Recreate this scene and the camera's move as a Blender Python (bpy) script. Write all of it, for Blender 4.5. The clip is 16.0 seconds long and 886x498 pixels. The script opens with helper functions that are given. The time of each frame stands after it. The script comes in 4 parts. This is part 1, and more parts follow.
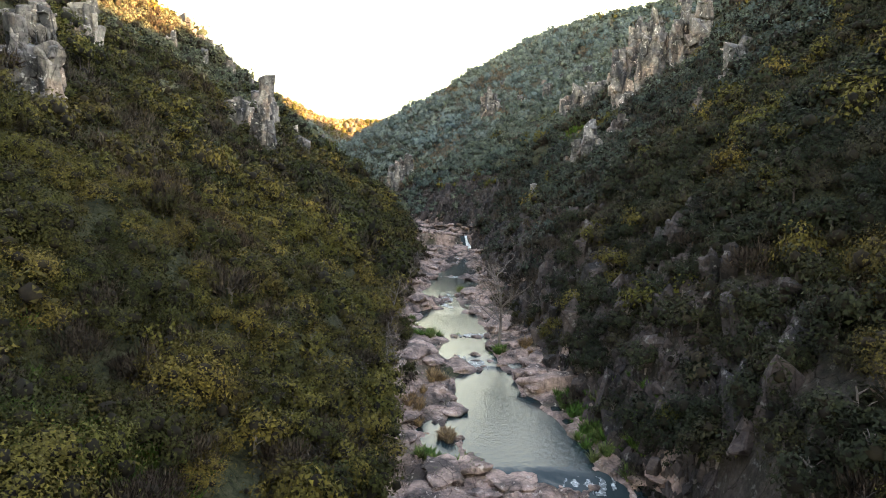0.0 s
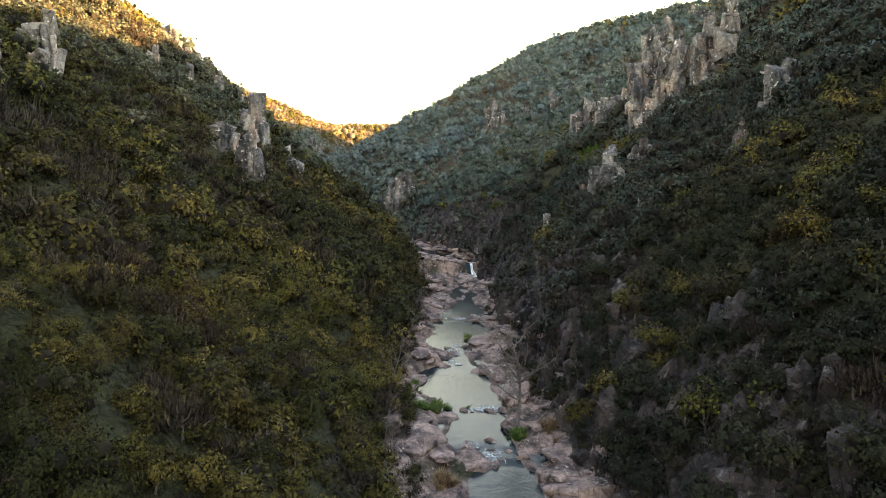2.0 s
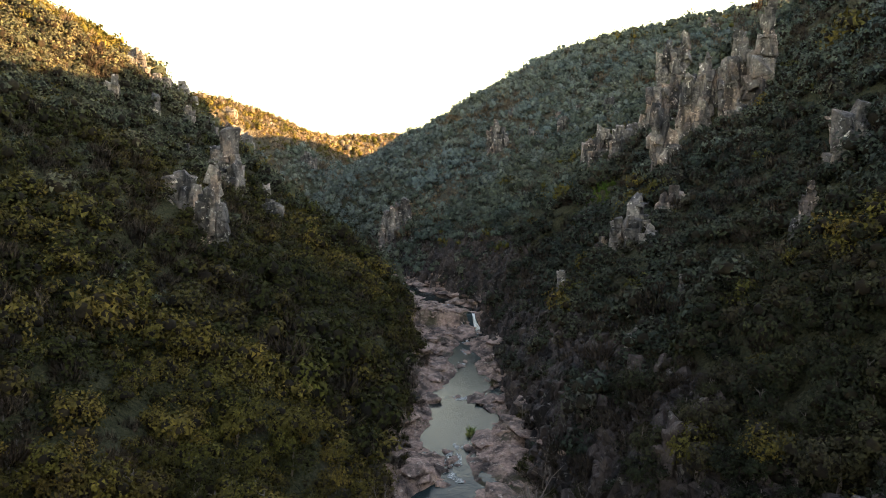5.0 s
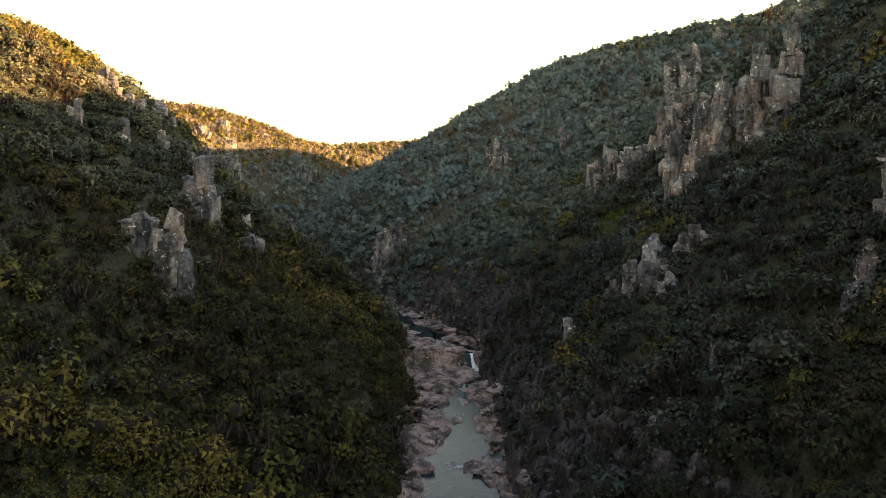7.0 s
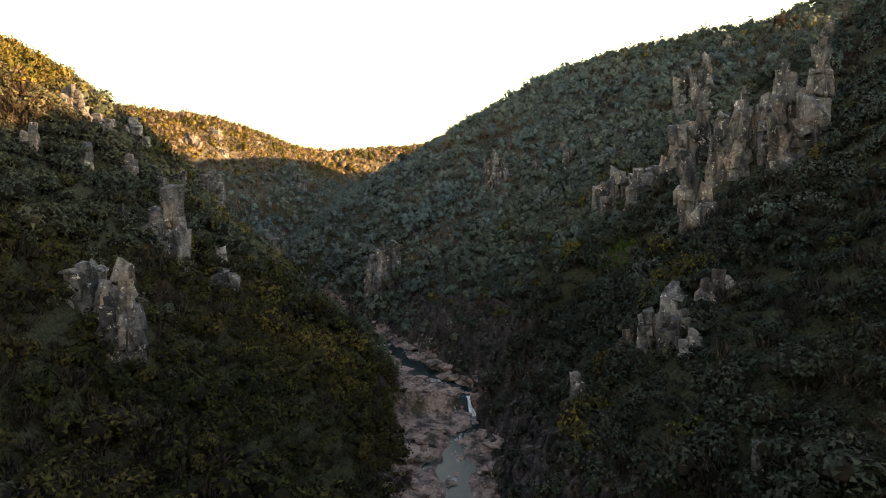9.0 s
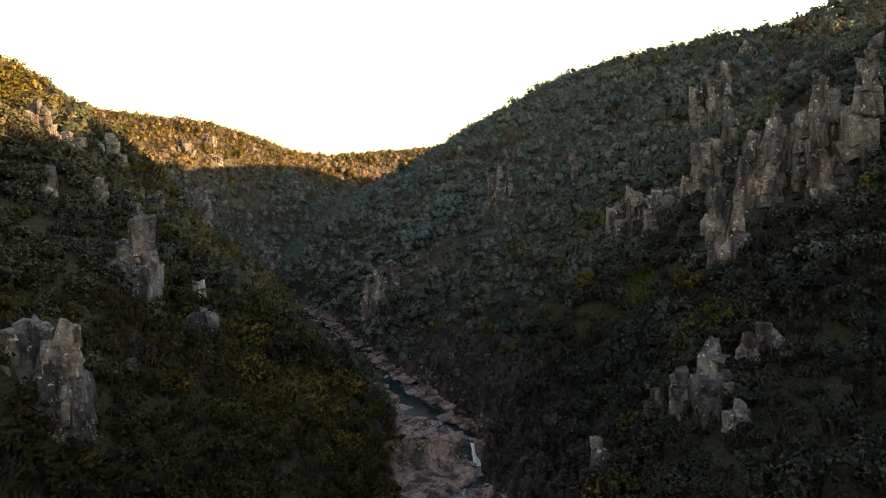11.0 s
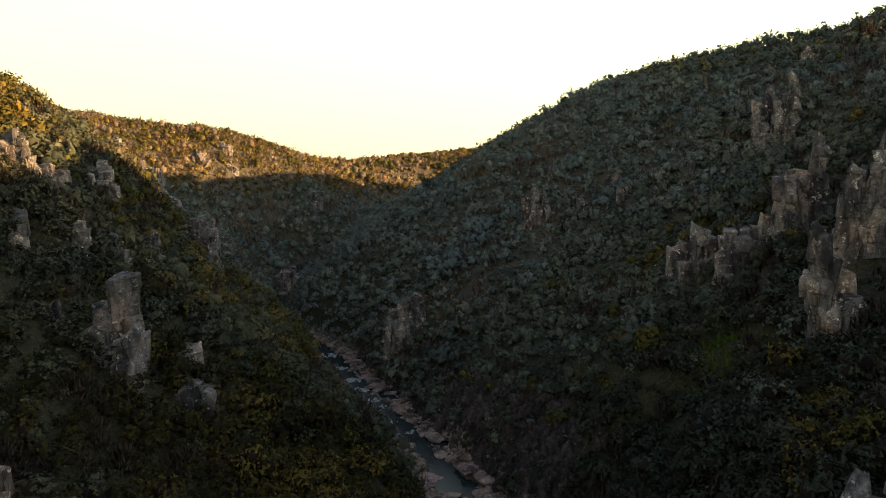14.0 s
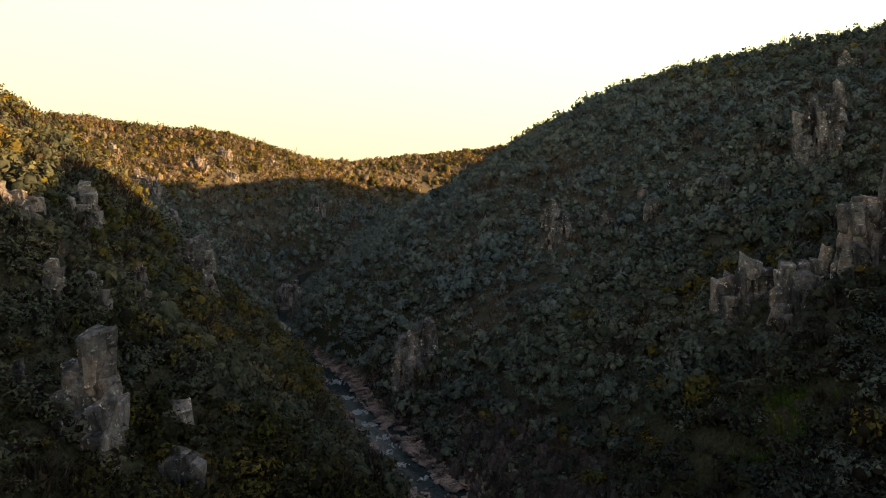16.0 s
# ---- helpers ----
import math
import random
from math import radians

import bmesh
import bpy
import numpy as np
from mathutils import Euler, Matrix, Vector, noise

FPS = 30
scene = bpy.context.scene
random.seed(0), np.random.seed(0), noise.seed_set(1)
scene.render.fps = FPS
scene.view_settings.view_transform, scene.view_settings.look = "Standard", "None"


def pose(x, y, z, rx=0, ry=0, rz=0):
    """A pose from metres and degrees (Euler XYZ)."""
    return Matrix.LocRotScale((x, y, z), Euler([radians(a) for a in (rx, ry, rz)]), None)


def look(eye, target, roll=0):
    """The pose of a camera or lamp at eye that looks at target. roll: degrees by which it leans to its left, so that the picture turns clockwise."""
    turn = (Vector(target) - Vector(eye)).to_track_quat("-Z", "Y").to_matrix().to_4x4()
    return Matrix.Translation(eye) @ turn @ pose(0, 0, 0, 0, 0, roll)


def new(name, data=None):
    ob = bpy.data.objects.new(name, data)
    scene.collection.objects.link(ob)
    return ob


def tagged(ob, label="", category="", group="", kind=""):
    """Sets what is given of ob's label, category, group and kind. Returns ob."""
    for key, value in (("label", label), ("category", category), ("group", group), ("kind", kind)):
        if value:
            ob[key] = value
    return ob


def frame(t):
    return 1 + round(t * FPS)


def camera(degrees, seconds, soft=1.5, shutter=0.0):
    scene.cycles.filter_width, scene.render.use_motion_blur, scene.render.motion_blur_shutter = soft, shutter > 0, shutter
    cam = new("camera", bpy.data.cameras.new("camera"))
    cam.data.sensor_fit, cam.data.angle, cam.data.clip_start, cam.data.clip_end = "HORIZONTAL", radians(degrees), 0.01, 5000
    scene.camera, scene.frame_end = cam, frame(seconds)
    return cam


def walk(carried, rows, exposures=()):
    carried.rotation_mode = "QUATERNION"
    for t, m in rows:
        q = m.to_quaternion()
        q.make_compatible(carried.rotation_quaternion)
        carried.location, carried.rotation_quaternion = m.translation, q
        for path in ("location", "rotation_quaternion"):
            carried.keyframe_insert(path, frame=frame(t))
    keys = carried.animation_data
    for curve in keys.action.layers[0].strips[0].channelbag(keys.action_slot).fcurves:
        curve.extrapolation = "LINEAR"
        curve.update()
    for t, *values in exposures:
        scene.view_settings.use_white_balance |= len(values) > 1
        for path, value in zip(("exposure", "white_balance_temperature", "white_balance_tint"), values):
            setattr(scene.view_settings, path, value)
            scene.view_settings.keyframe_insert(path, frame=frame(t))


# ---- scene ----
cam = camera(64.1, 16.0, soft=1.0)
METRES, EYE, TILT, LEAN, TURN = 120.0, 26.0, -7.0, 0.0, 0.0
ROWS = [
    (0.0, 0.0, 0.0, 0.0, -0.0, 0.0, -0.0),
    (0.5, -0.0035, 0.0294, 0.0157, -0.01, 0.0, -0.01),
    (1.0, -0.006, 0.0582, 0.0317, -0.01, 0.01, -0.02),
    (1.5, -0.0077, 0.0867, 0.0474, -0.02, 0.03, -0.0),
    (2.0, -0.0088, 0.1157, 0.0627, -0.02, 0.06, 0.03),
    (2.5, -0.0091, 0.1447, 0.078, 0.0, 0.09, 0.07),
    (3.0, -0.0087, 0.173, 0.0935, 0.02, 0.11, 0.13),
    (3.5, -0.0082, 0.2018, 0.1085, 0.02, 0.16, 0.2),
    (4.0, -0.0071, 0.2297, 0.1236, 0.02, 0.21, 0.23),
    (4.5, -0.0057, 0.2576, 0.1385, 0.03, 0.28, 0.3),
    (5.0, -0.004, 0.2846, 0.1532, 0.05, 0.35, 0.37),
    (7.5, 0.009, 0.4197, 0.2245, 0.09, 0.73, 0.67),
    (8.0, 0.0123, 0.4464, 0.2384, 0.11, 0.77, 0.71),
    (8.5, 0.0156, 0.4736, 0.2519, 0.13, 0.8, 0.73),
    (9.0, 0.018, 0.5005, 0.2654, 0.14, 0.8, 0.79),
    (11.5, 0.0175, 0.6364, 0.3287, 0.27, 0.86, 0.9),
    (12.0, 0.0139, 0.6636, 0.3418, 0.64, 0.82, 0.87),
    (12.5, 0.0099, 0.6909, 0.3548, 1.07, 0.79, 0.82),
    (13.0, 0.0053, 0.7187, 0.3676, 1.41, 0.78, 0.79),
    (13.5, 0.0, 0.7466, 0.3804, 1.66, 0.75, 0.78),
    (14.0, -0.0054, 0.7746, 0.3932, 1.84, 0.72, 0.77),
    (14.5, -0.0116, 0.803, 0.4063, 1.9, 0.68, 0.78),
    (15.0, -0.0185, 0.8317, 0.4194, 1.93, 0.62, 0.8),
    (15.5, -0.0256, 0.8587, 0.4317, 1.94, 0.58, 0.79),
    (16.0, -0.0335, 0.8881, 0.4447, 1.96, 0.55, 0.8),
]
walk(cam, [(t, pose(0, 0, EYE, TILT, LEAN, TURN) @ pose(METRES * x, METRES * y, METRES * z, 90 + pitch, roll, yaw)) for t, x, y, z, yaw, pitch, roll in ROWS],
     exposures=[(0, 4.65), (3, 4.0), (5, 3.65), (9, 3.08), (16, 2.15)])

# ---- light ----
SUN_EL, SUN_AZ = 10.8, 98.0      # degrees; azimuth clockwise from the way ahead (+y)
sun_dir = Vector((math.sin(radians(SUN_AZ)) * math.cos(radians(SUN_EL)), math.cos(radians(SUN_AZ)) * math.cos(radians(SUN_EL)), math.sin(radians(SUN_EL))))
world = bpy.data.worlds.new("sky")
scene.world = world
world.use_nodes = True
wn, wl = world.node_tree.nodes, world.node_tree.links
sky = wn.new("ShaderNodeTexSky")
sky.sky_type, sky.sun_disc = "NISHITA", False
sky.sun_elevation, sky.sun_rotation = radians(SUN_EL), radians(SUN_AZ)
sky.air_density, sky.dust_density, sky.ozone_density = 1.0, 2.0, 1.0
# evening haze: bright and creamy near the horizon, thinning towards the zenith
way = wn.new("ShaderNodeTexCoord")
axes = wn.new("ShaderNodeSeparateXYZ")
wl.new(way.outputs["Generated"], axes.inputs[0])
haze = wn.new("ShaderNodeValToRGB")
tones = [(0.0, (0.74, 0.60, 0.34)), (0.08, (0.82, 0.76, 0.39)), (0.20, (0.86, 0.83, 0.47)), (0.30, (0.60, 0.60, 0.48)), (0.45, (0.31, 0.335, 0.36)), (0.7, (0.165, 0.195, 0.25)), (1.0, (0.105, 0.13, 0.18))]
while len(haze.color_ramp.elements) < len(tones):
    haze.color_ramp.elements.new(0.5)
for stop, (p, c) in zip(haze.color_ramp.elements, tones):
    stop.position, stop.color = p, (*c, 1)
wl.new(axes.outputs[2], haze.inputs[0])
gain = wn.new("ShaderNodeMixRGB")
gain.blend_type, gain.inputs[0].default_value, gain.inputs[2].default_value = "MULTIPLY", 1.0, (3.3, 3.3, 3.3, 1)
wl.new(haze.outputs[0], gain.inputs[1])
# the sky is brighter on the sun's side and dims evenly towards the other
facing = wn.new("ShaderNodeVectorMath")
facing.operation = "DOT_PRODUCT"
facing.inputs[1].default_value = (math.sin(radians(SUN_AZ)), math.cos(radians(SUN_AZ)), 0)
wl.new(way.outputs["Generated"], facing.inputs[0])
glow = wn.new("ShaderNodeMapRange")
for sock, v in zip(glow.inputs[1:5], (-1, 1, 0.62, 1.38)):
    sock.default_value = v
wl.new(facing.outputs["Value"], glow.inputs[0])
sided = wn.new("ShaderNodeMixRGB")
sided.blend_type, sided.inputs[0].default_value = "MULTIPLY", 1.0
wl.new(gain.outputs[0], sided.inputs[1])
wl.new(glow.outputs[0], sided.inputs[2])
veil = wn.new("ShaderNodeMixRGB")
veil.blend_type, veil.inputs[0].default_value = "MIX", 0.94
wl.new(sky.outputs[0], veil.inputs[1])
wl.new(sided.outputs[0], veil.inputs[2])
wl.new(veil.outputs[0], wn["Background"].inputs[0])
wn["Background"].inputs[1].default_value = 0.15
lamp = bpy.data.lights.new("sun", "SUN")
lamp.energy, lamp.angle, lamp.color = 5.0, radians(0.6), (1.0, 0.60, 0.26)
sun = new("sun", lamp)
sun.matrix_world = look(sun_dir * 800, (0, 0, 0))

# ---- materials ----
def material(name):
    m = bpy.data.materials.new(name)
    m.use_nodes = True
    n, l = m.node_tree.nodes, m.node_tree.links
    return m, n, l, n["Principled BSDF"]


def noise_node(n, l, scale, detail=6.0, rough=0.6, vec=None):
    t = n.new("ShaderNodeTexNoise")
    t.inputs["Scale"].default_value, t.inputs["Detail"].default_value, t.inputs["Roughness"].default_value = scale, detail, rough
    if vec:
        l.new(vec, t.inputs["Vector"])
    return t.outputs["Fac"]


def noise_colour(n, l, scale, vec):
    t = n.new("ShaderNodeTexNoise")
    t.inputs["Scale"].default_value, t.inputs["Detail"].default_value = scale, 4.0
    l.new(vec, t.inputs["Vector"])
    return t.outputs["Color"]


def ramp(n, l, fac, stops):
    r = n.new("ShaderNodeValToRGB")
    e = r.color_ramp.elements
    while len(e) < len(stops):
        e.new(0.5)
    for k, (p, c) in zip(e, stops):
        k.position, k.color = p, (*c, 1)
    l.new(fac, r.inputs[0])
    return r.outputs[0]


def mix(n, l, fac, a, b, blend="MIX"):
    m = n.new("ShaderNodeMixRGB")
    m.blend_type = blend
    for sock, v in zip(m.inputs, (fac, a, b)):
        if isinstance(v, (int, float)):
            sock.default_value = v
        elif isinstance(v, tuple):
            sock.default_value = (*v, 1)
        else:
            l.new(v, sock)
    return m.outputs[0]


def bump(n, l, height, strength, dist, bsdf):
    b = n.new("ShaderNodeBump")
    b.inputs["Strength"].default_value, b.inputs["Distance"].default_value = strength, dist
    l.new(height, b.inputs["Height"])
    l.new(b.outputs[0], bsdf.inputs["Normal"])


def world_place(n):
    return n.new("ShaderNodeNewGeometry").outputs["Position"]


def leaf_material(name, stops, contrast=1.0):
    """Foliage: the colour varies from tree to tree, and from spray to spray."""
    m, n, l, b = material(name)
    at = n.new("ShaderNodeAttribute")
    at.attribute_name = "tint"
    ob = n.new("ShaderNodeObjectInfo")
    add = n.new("ShaderNodeMath")
    l.new(at.outputs["Fac"], add.inputs[0]), l.new(ob.outputs["Random"], add.inputs[1])
    fr = n.new("ShaderNodeMath")
    fr.operation = "FRACT"
    l.new(add.outputs[0], fr.inputs[0])
    col = ramp(n, l, fr.outputs[0], stops)
    geo = n.new("ShaderNodeNewGeometry")
    k = 0.32 * contrast
    spray = ramp(n, l, geo.outputs["Random Per Island"], [(0.0, (1 - k, 1 - k, 1 - 0.8 * k)), (0.6, (1.0, 1.0, 1.0)), (1.0, (1 + 1.3 * k, 1 + 1.25 * k, 1 + 0.9 * k))])
    col = mix(n, l, 1.0, col, spray, "MULTIPLY")
    patch = ramp(n, l, noise_node(n, l, 0.035, 3.0, 0.5, geo.outputs["Position"]), [(0.3, (0.78, 0.87, 0.92)), (0.7, (1.22, 1.12, 0.95))])
    col = mix(n, l, 1.0, col, patch, "MULTIPLY")
    tuft = noise_node(n, l, 1.6, 4.0, 0.65, geo.outputs["Position"])
    col = mix(n, l, 1.0, col, ramp(n, l, tuft, [(0.34, (0.62, 0.62, 0.66)), (0.52, (1.0, 1.0, 1.0)), (0.68, (1.42, 1.40, 1.25))]), "MULTIPLY")
    l.new(col, b.inputs["Base Color"])
    b.inputs["Roughness"].default_value = 0.75
    b.inputs["Specular IOR Level"].default_value = 0.06
    tr = n.new("ShaderNodeBsdfTranslucent")
    l.new(col, tr.inputs[0])
    mx = n.new("ShaderNodeMixShader")
    mx.inputs[0].default_value = 0.22
    l.new(b.outputs[0], mx.inputs[1]), l.new(tr.outputs[0], mx.inputs[2])
    l.new(mx.outputs[0], n["Material Output"].inputs[0])
    return m


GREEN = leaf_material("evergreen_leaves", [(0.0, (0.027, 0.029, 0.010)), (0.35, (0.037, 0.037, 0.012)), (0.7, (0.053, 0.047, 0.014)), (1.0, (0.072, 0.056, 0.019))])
# right slope's evergreen, its colour darkened to stand for the gorge's shade
SHADE_GREEN = leaf_material("shaded_evergreen_leaves", [(0.0, (0.018, 0.021, 0.013)), (0.5, (0.024, 0.028, 0.016)), (0.85, (0.036, 0.036, 0.019)), (1.0, (0.050, 0.042, 0.026))])
# four tones, paler and flatter farther off: haze mixed into the leaf colour
MID_HAZE = leaf_material("mid_haze_leaves", [(0.0, (0.033, 0.040, 0.031)), (0.5, (0.041, 0.049, 0.037)), (0.85, (0.053, 0.058, 0.042)), (1.0, (0.066, 0.060, 0.046))], 0.9)
HAZED_OLIVE = leaf_material("hazed_olive_leaves", [(0.0, (0.056, 0.064, 0.044)), (0.5, (0.072, 0.078, 0.052)), (1.0, (0.096, 0.092, 0.060))], 0.9)
FAR_HAZE = leaf_material("far_haze_leaves", [(0.0, (0.074, 0.088, 0.074)), (0.5, (0.088, 0.104, 0.086)), (1.0, (0.110, 0.118, 0.096))], 0.7)
DEEP_HAZE = leaf_material("deep_haze_scrub", [(0.0, (0.118, 0.140, 0.132)), (0.5, (0.132, 0.155, 0.145)), (1.0, (0.150, 0.166, 0.150))], 0.5)
OLIVE = leaf_material("yellowing_leaves", [(0.0, (0.066, 0.064, 0.016)), (0.5, (0.092, 0.076, 0.020)), (1.0, (0.128, 0.098, 0.027))])
BROWN = leaf_material("bare_twigs", [(0.0, (0.048, 0.036, 0.027)), (0.5, (0.066, 0.050, 0.038)), (1.0, (0.095, 0.074, 0.058))])
# pale russet: low-sun gold on the ridges, haze-paled twigs on far slopes
RUSSET = leaf_material("sun_haze_scrub", [(0.0, (0.130, 0.098, 0.070)), (0.5, (0.165, 0.122, 0.085)), (1.0, (0.200, 0.160, 0.115))], 0.7)
# near-black brown for crown cores: the shade inside, as a colour
CROWN_SHADE = leaf_material("crown_shade", [(0.0, (0.014, 0.012, 0.009)), (1.0, (0.024, 0.019, 0.014))])
GRASS = leaf_material("bright_grass", [(0.0, (0.055, 0.105, 0.022)), (0.6, (0.08, 0.13, 0.03)), (1.0, (0.12, 0.13, 0.05))])
STRAW = leaf_material("dry_grass", [(0.0, (0.17, 0.115, 0.07)), (1.0, (0.23, 0.16, 0.095))])


def bark_material():
    m, n, l, b = material("bark")
    f = noise_node(n, l, 6.0, 8.0, 0.65, world_place(n))
    l.new(ramp(n, l, f, [(0.3, (0.06, 0.048, 0.042)), (0.7, (0.17, 0.14, 0.125))]), b.inputs["Base Color"])
    b.inputs["Roughness"].default_value = 0.9
    bump(n, l, f, 0.6, 0.05, b)
    return m


BARK = bark_material()


def rock_nodes(n, l, pale, dark, lichen):
    """Colour and relief of weathered rock at the world's own scale."""
    pos = world_place(n)
    mp = n.new("ShaderNodeMapping")
    mp.inputs["Scale"].default_value = (1.0, 1.0, 0.35)
    l.new(pos, mp.inputs["Vector"])
    big = noise_node(n, l, 0.35, 5.0, 0.6, mp.outputs[0])
    fine = noise_node(n, l, 1.5, 10.0, 0.75, pos)
    col = ramp(n, l, big, [(0.40, dark), (0.58, pale)])
    col = mix(n, l, 0.75, col, ramp(n, l, fine, [(0.36, (0.30, 0.29, 0.30)), (0.66, (1.6, 1.55, 1.48))]), "MULTIPLY")
    spots = ramp(n, l, noise_node(n, l, 1.1, 7.0, 0.75, pos), [(0.58, (0, 0, 0)), (0.63, (1, 1, 1))])
    col = mix(n, l, spots, col, lichen)
    warp = mix(n, l, 0.35, mp.outputs[0], noise_colour(n, l, 0.8, pos), "ADD")
    vo = n.new("ShaderNodeTexVoronoi")
    vo.feature = "DISTANCE_TO_EDGE"
    vo.inputs["Scale"].default_value = 0.75
    l.new(warp, vo.inputs["Vector"])
    crack = ramp(n, l, vo.outputs["Distance"], [(0.0, (0.3, 0.28, 0.28)), (0.025, (1, 1, 1))])
    col = mix(n, l, 0.5, col, crack, "MULTIPLY")
    strata = n.new("ShaderNodeMapping")
    strata.inputs["Scale"].default_value = (0.5, 0.5, 3.0)
    l.new(pos, strata.inputs["Vector"])
    col = mix(n, l, 0.5, col, ramp(n, l, noise_node(n, l, 1.5, 6.0, 0.7, strata.outputs[0]), [(0.35, (0.55, 0.53, 0.53)), (0.65, (1.25, 1.22, 1.18))]), "MULTIPLY")
    h = n.new("ShaderNodeMath")
    l.new(fine, h.inputs[0]), l.new(crack, h.inputs[1])
    return col, h.outputs[0]


def rock_material(name, pale, dark, lichen, rust=0.0):
    m, n, l, b = material(name)
    col, h = rock_nodes(n, l, pale, dark, lichen)
    if rust:
        stain = ramp(n, l, noise_node(n, l, 0.17, 4.0, 0.6, world_place(n)), [(0.50, (0, 0, 0)), (0.60, (1, 1, 1))])
        fade = n.new("ShaderNodeMath")
        fade.operation = "MULTIPLY"
        fade.inputs[1].default_value = rust
        l.new(stain, fade.inputs[0])
        col = mix(n, l, fade.outputs[0], col, mix(n, l, 1.0, col, (1.6, 1.12, 0.84), "MULTIPLY"))
        each = n.new("ShaderNodeObjectInfo")
        col = mix(n, l, 1.0, col, ramp(n, l, each.outputs["Random"], [(0.0, (0.55, 0.56, 0.60)), (0.6, (1.0, 1.0, 1.0)), (1.0, (1.4, 1.34, 1.26))]), "MULTIPLY")
    l.new(col, b.inputs["Base Color"])
    b.inputs["Roughness"].default_value = 0.85
    b.inputs["Specular IOR Level"].default_value = 0.25
    bump(n, l, h, 0.8, 0.25, b)
    return m


CLIFF = rock_material("cliff_rock", (0.205, 0.192, 0.186), (0.046, 0.046, 0.050), (0.52, 0.50, 0.48), 0.34)
BED = rock_material("river_rock", (0.30, 0.218, 0.185), (0.060, 0.047, 0.044), (0.42, 0.345, 0.30))
# dark wall rock, its colour deepened further by the gorge's shade
SHADED_ROCK = rock_material("shaded_dark_rock", (0.066, 0.052, 0.049), (0.017, 0.015, 0.016), (0.14, 0.13, 0.125))


def ground_material():
    """Soil and leaf litter, with bare rock where the slope or the stream has washed it clean."""
    m, n, l, b = material("ground")
    pos = world_place(n)
    f = noise_node(n, l, 2.2, 9.0, 0.75, pos)
    soil = ramp(n, l, f, [(0.36, (0.008, 0.008, 0.005)), (0.50, (0.030, 0.032, 0.014)), (0.60, (0.055, 0.050, 0.026)), (0.72, (0.085, 0.075, 0.045))])
    bedcol, bedh = rock_nodes(n, l, (0.29, 0.212, 0.18), (0.058, 0.046, 0.043), (0.40, 0.335, 0.29))
    # wall ground likewise: dark rock with the shade put into its colour
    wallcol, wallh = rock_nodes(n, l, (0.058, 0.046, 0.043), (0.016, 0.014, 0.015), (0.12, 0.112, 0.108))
    masks = []
    for name in ("bedrock", "scarp", "dry"):
        at = n.new("ShaderNodeAttribute")
        at.attribute_name = name
        masks.append(at.outputs["Fac"])
    # dry grass tone, which also lightens the gaps between plants as haze would
    hazed_hay = ramp(n, l, f, [(0.36, (0.036, 0.033, 0.024)), (0.52, (0.070, 0.062, 0.045)), (0.70, (0.115, 0.098, 0.070))])
    col = mix(n, l, mix(n, l, masks[2], (0, 0, 0), (1, 1, 1)), soil, hazed_hay)
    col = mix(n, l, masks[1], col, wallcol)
    col = mix(n, l, masks[0], col, bedcol)
    l.new(col, b.inputs["Base Color"])
    b.inputs["Roughness"].default_value = 0.9
    b.inputs["Specular IOR Level"].default_value = 0.15
    bump(n, l, bedh, 0.8, 0.3, b)
    return m


GROUND = ground_material()


def water_material():
    m, n, l, b = material("river_water")
    pos = world_place(n)
    b.inputs["Base Color"].default_value = (0.012, 0.021, 0.023, 1)
    b.inputs["Roughness"].default_value = 0.06
    b.inputs["IOR"].default_value = 1.33
    mp = n.new("ShaderNodeMapping")
    mp.inputs["Scale"].default_value = (1.0, 0.5, 1.0)
    l.new(pos, mp.inputs["Vector"])
    a = noise_node(n, l, 2.2, 5.0, 0.65, mp.outputs[0])
    b.inputs["Specular IOR Level"].default_value = 0.22
    bump(n, l, a, 0.55, 0.10, b)
    return m


WATER = water_material()


def foam_material():
    m, n, l, b = material("white_water")
    pos = world_place(n)
    f = noise_node(n, l, 3.0, 6.0, 0.7, pos)
    l.new(ramp(n, l, f, [(0.48, (0.05, 0.06, 0.06)), (0.66, (0.58, 0.60, 0.59))]), b.inputs["Base Color"])
    b.inputs["Roughness"].default_value = 0.5
    bump(n, l, f, 0.6, 0.15, b)
    return m


FOAM = foam_material()


def fall_material():
    m, n, l, b = material("falling_water")
    mp = n.new("ShaderNodeMapping")
    mp.inputs["Scale"].default_value = (1.0, 1.0, 0.12)
    l.new(world_place(n), mp.inputs["Vector"])
    f = noise_node(n, l, 5.0, 5.0, 0.7, mp.outputs[0])
    l.new(ramp(n, l, f, [(0.36, (0.22, 0.25, 0.26)), (0.60, (0.82, 0.83, 0.82))]), b.inputs["Base Color"])
    b.inputs["Roughness"].default_value = 0.4
    bump(n, l, f, 0.5, 0.1, b)
    return m


FALL = fall_material()

# ---- the lie of the land ----
# the stream, from below the pools upwards: way ahead, water's left and right edge, water level
LOWER = np.array([
    (-400, -3, 5, -9), (-40, 2, 9, -3.0), (30, 7, 15, -1.2), (48, 9, 15, -0.7), (54, 9, 14.5, -0.3), (57, 4.0, 12.3, 0.3), (61, 2.2, 13.3, 0.3), (66, 0.3, 12.4, 0.3), (72, 0.4, 10.5, 0.3), (80, 1.4, 8.6, 0.3),
    (85, 2.0, 6.7, 0.35), (90, 0.4, 6.4, 0.7), (99, 0.3, 7, 0.8), (107, -4.5, 7.5, 0.85), (116, -5, 5, 0.85), (121, -1.2, 2.2, 1.0), (128, -1, 2, 1.1)])
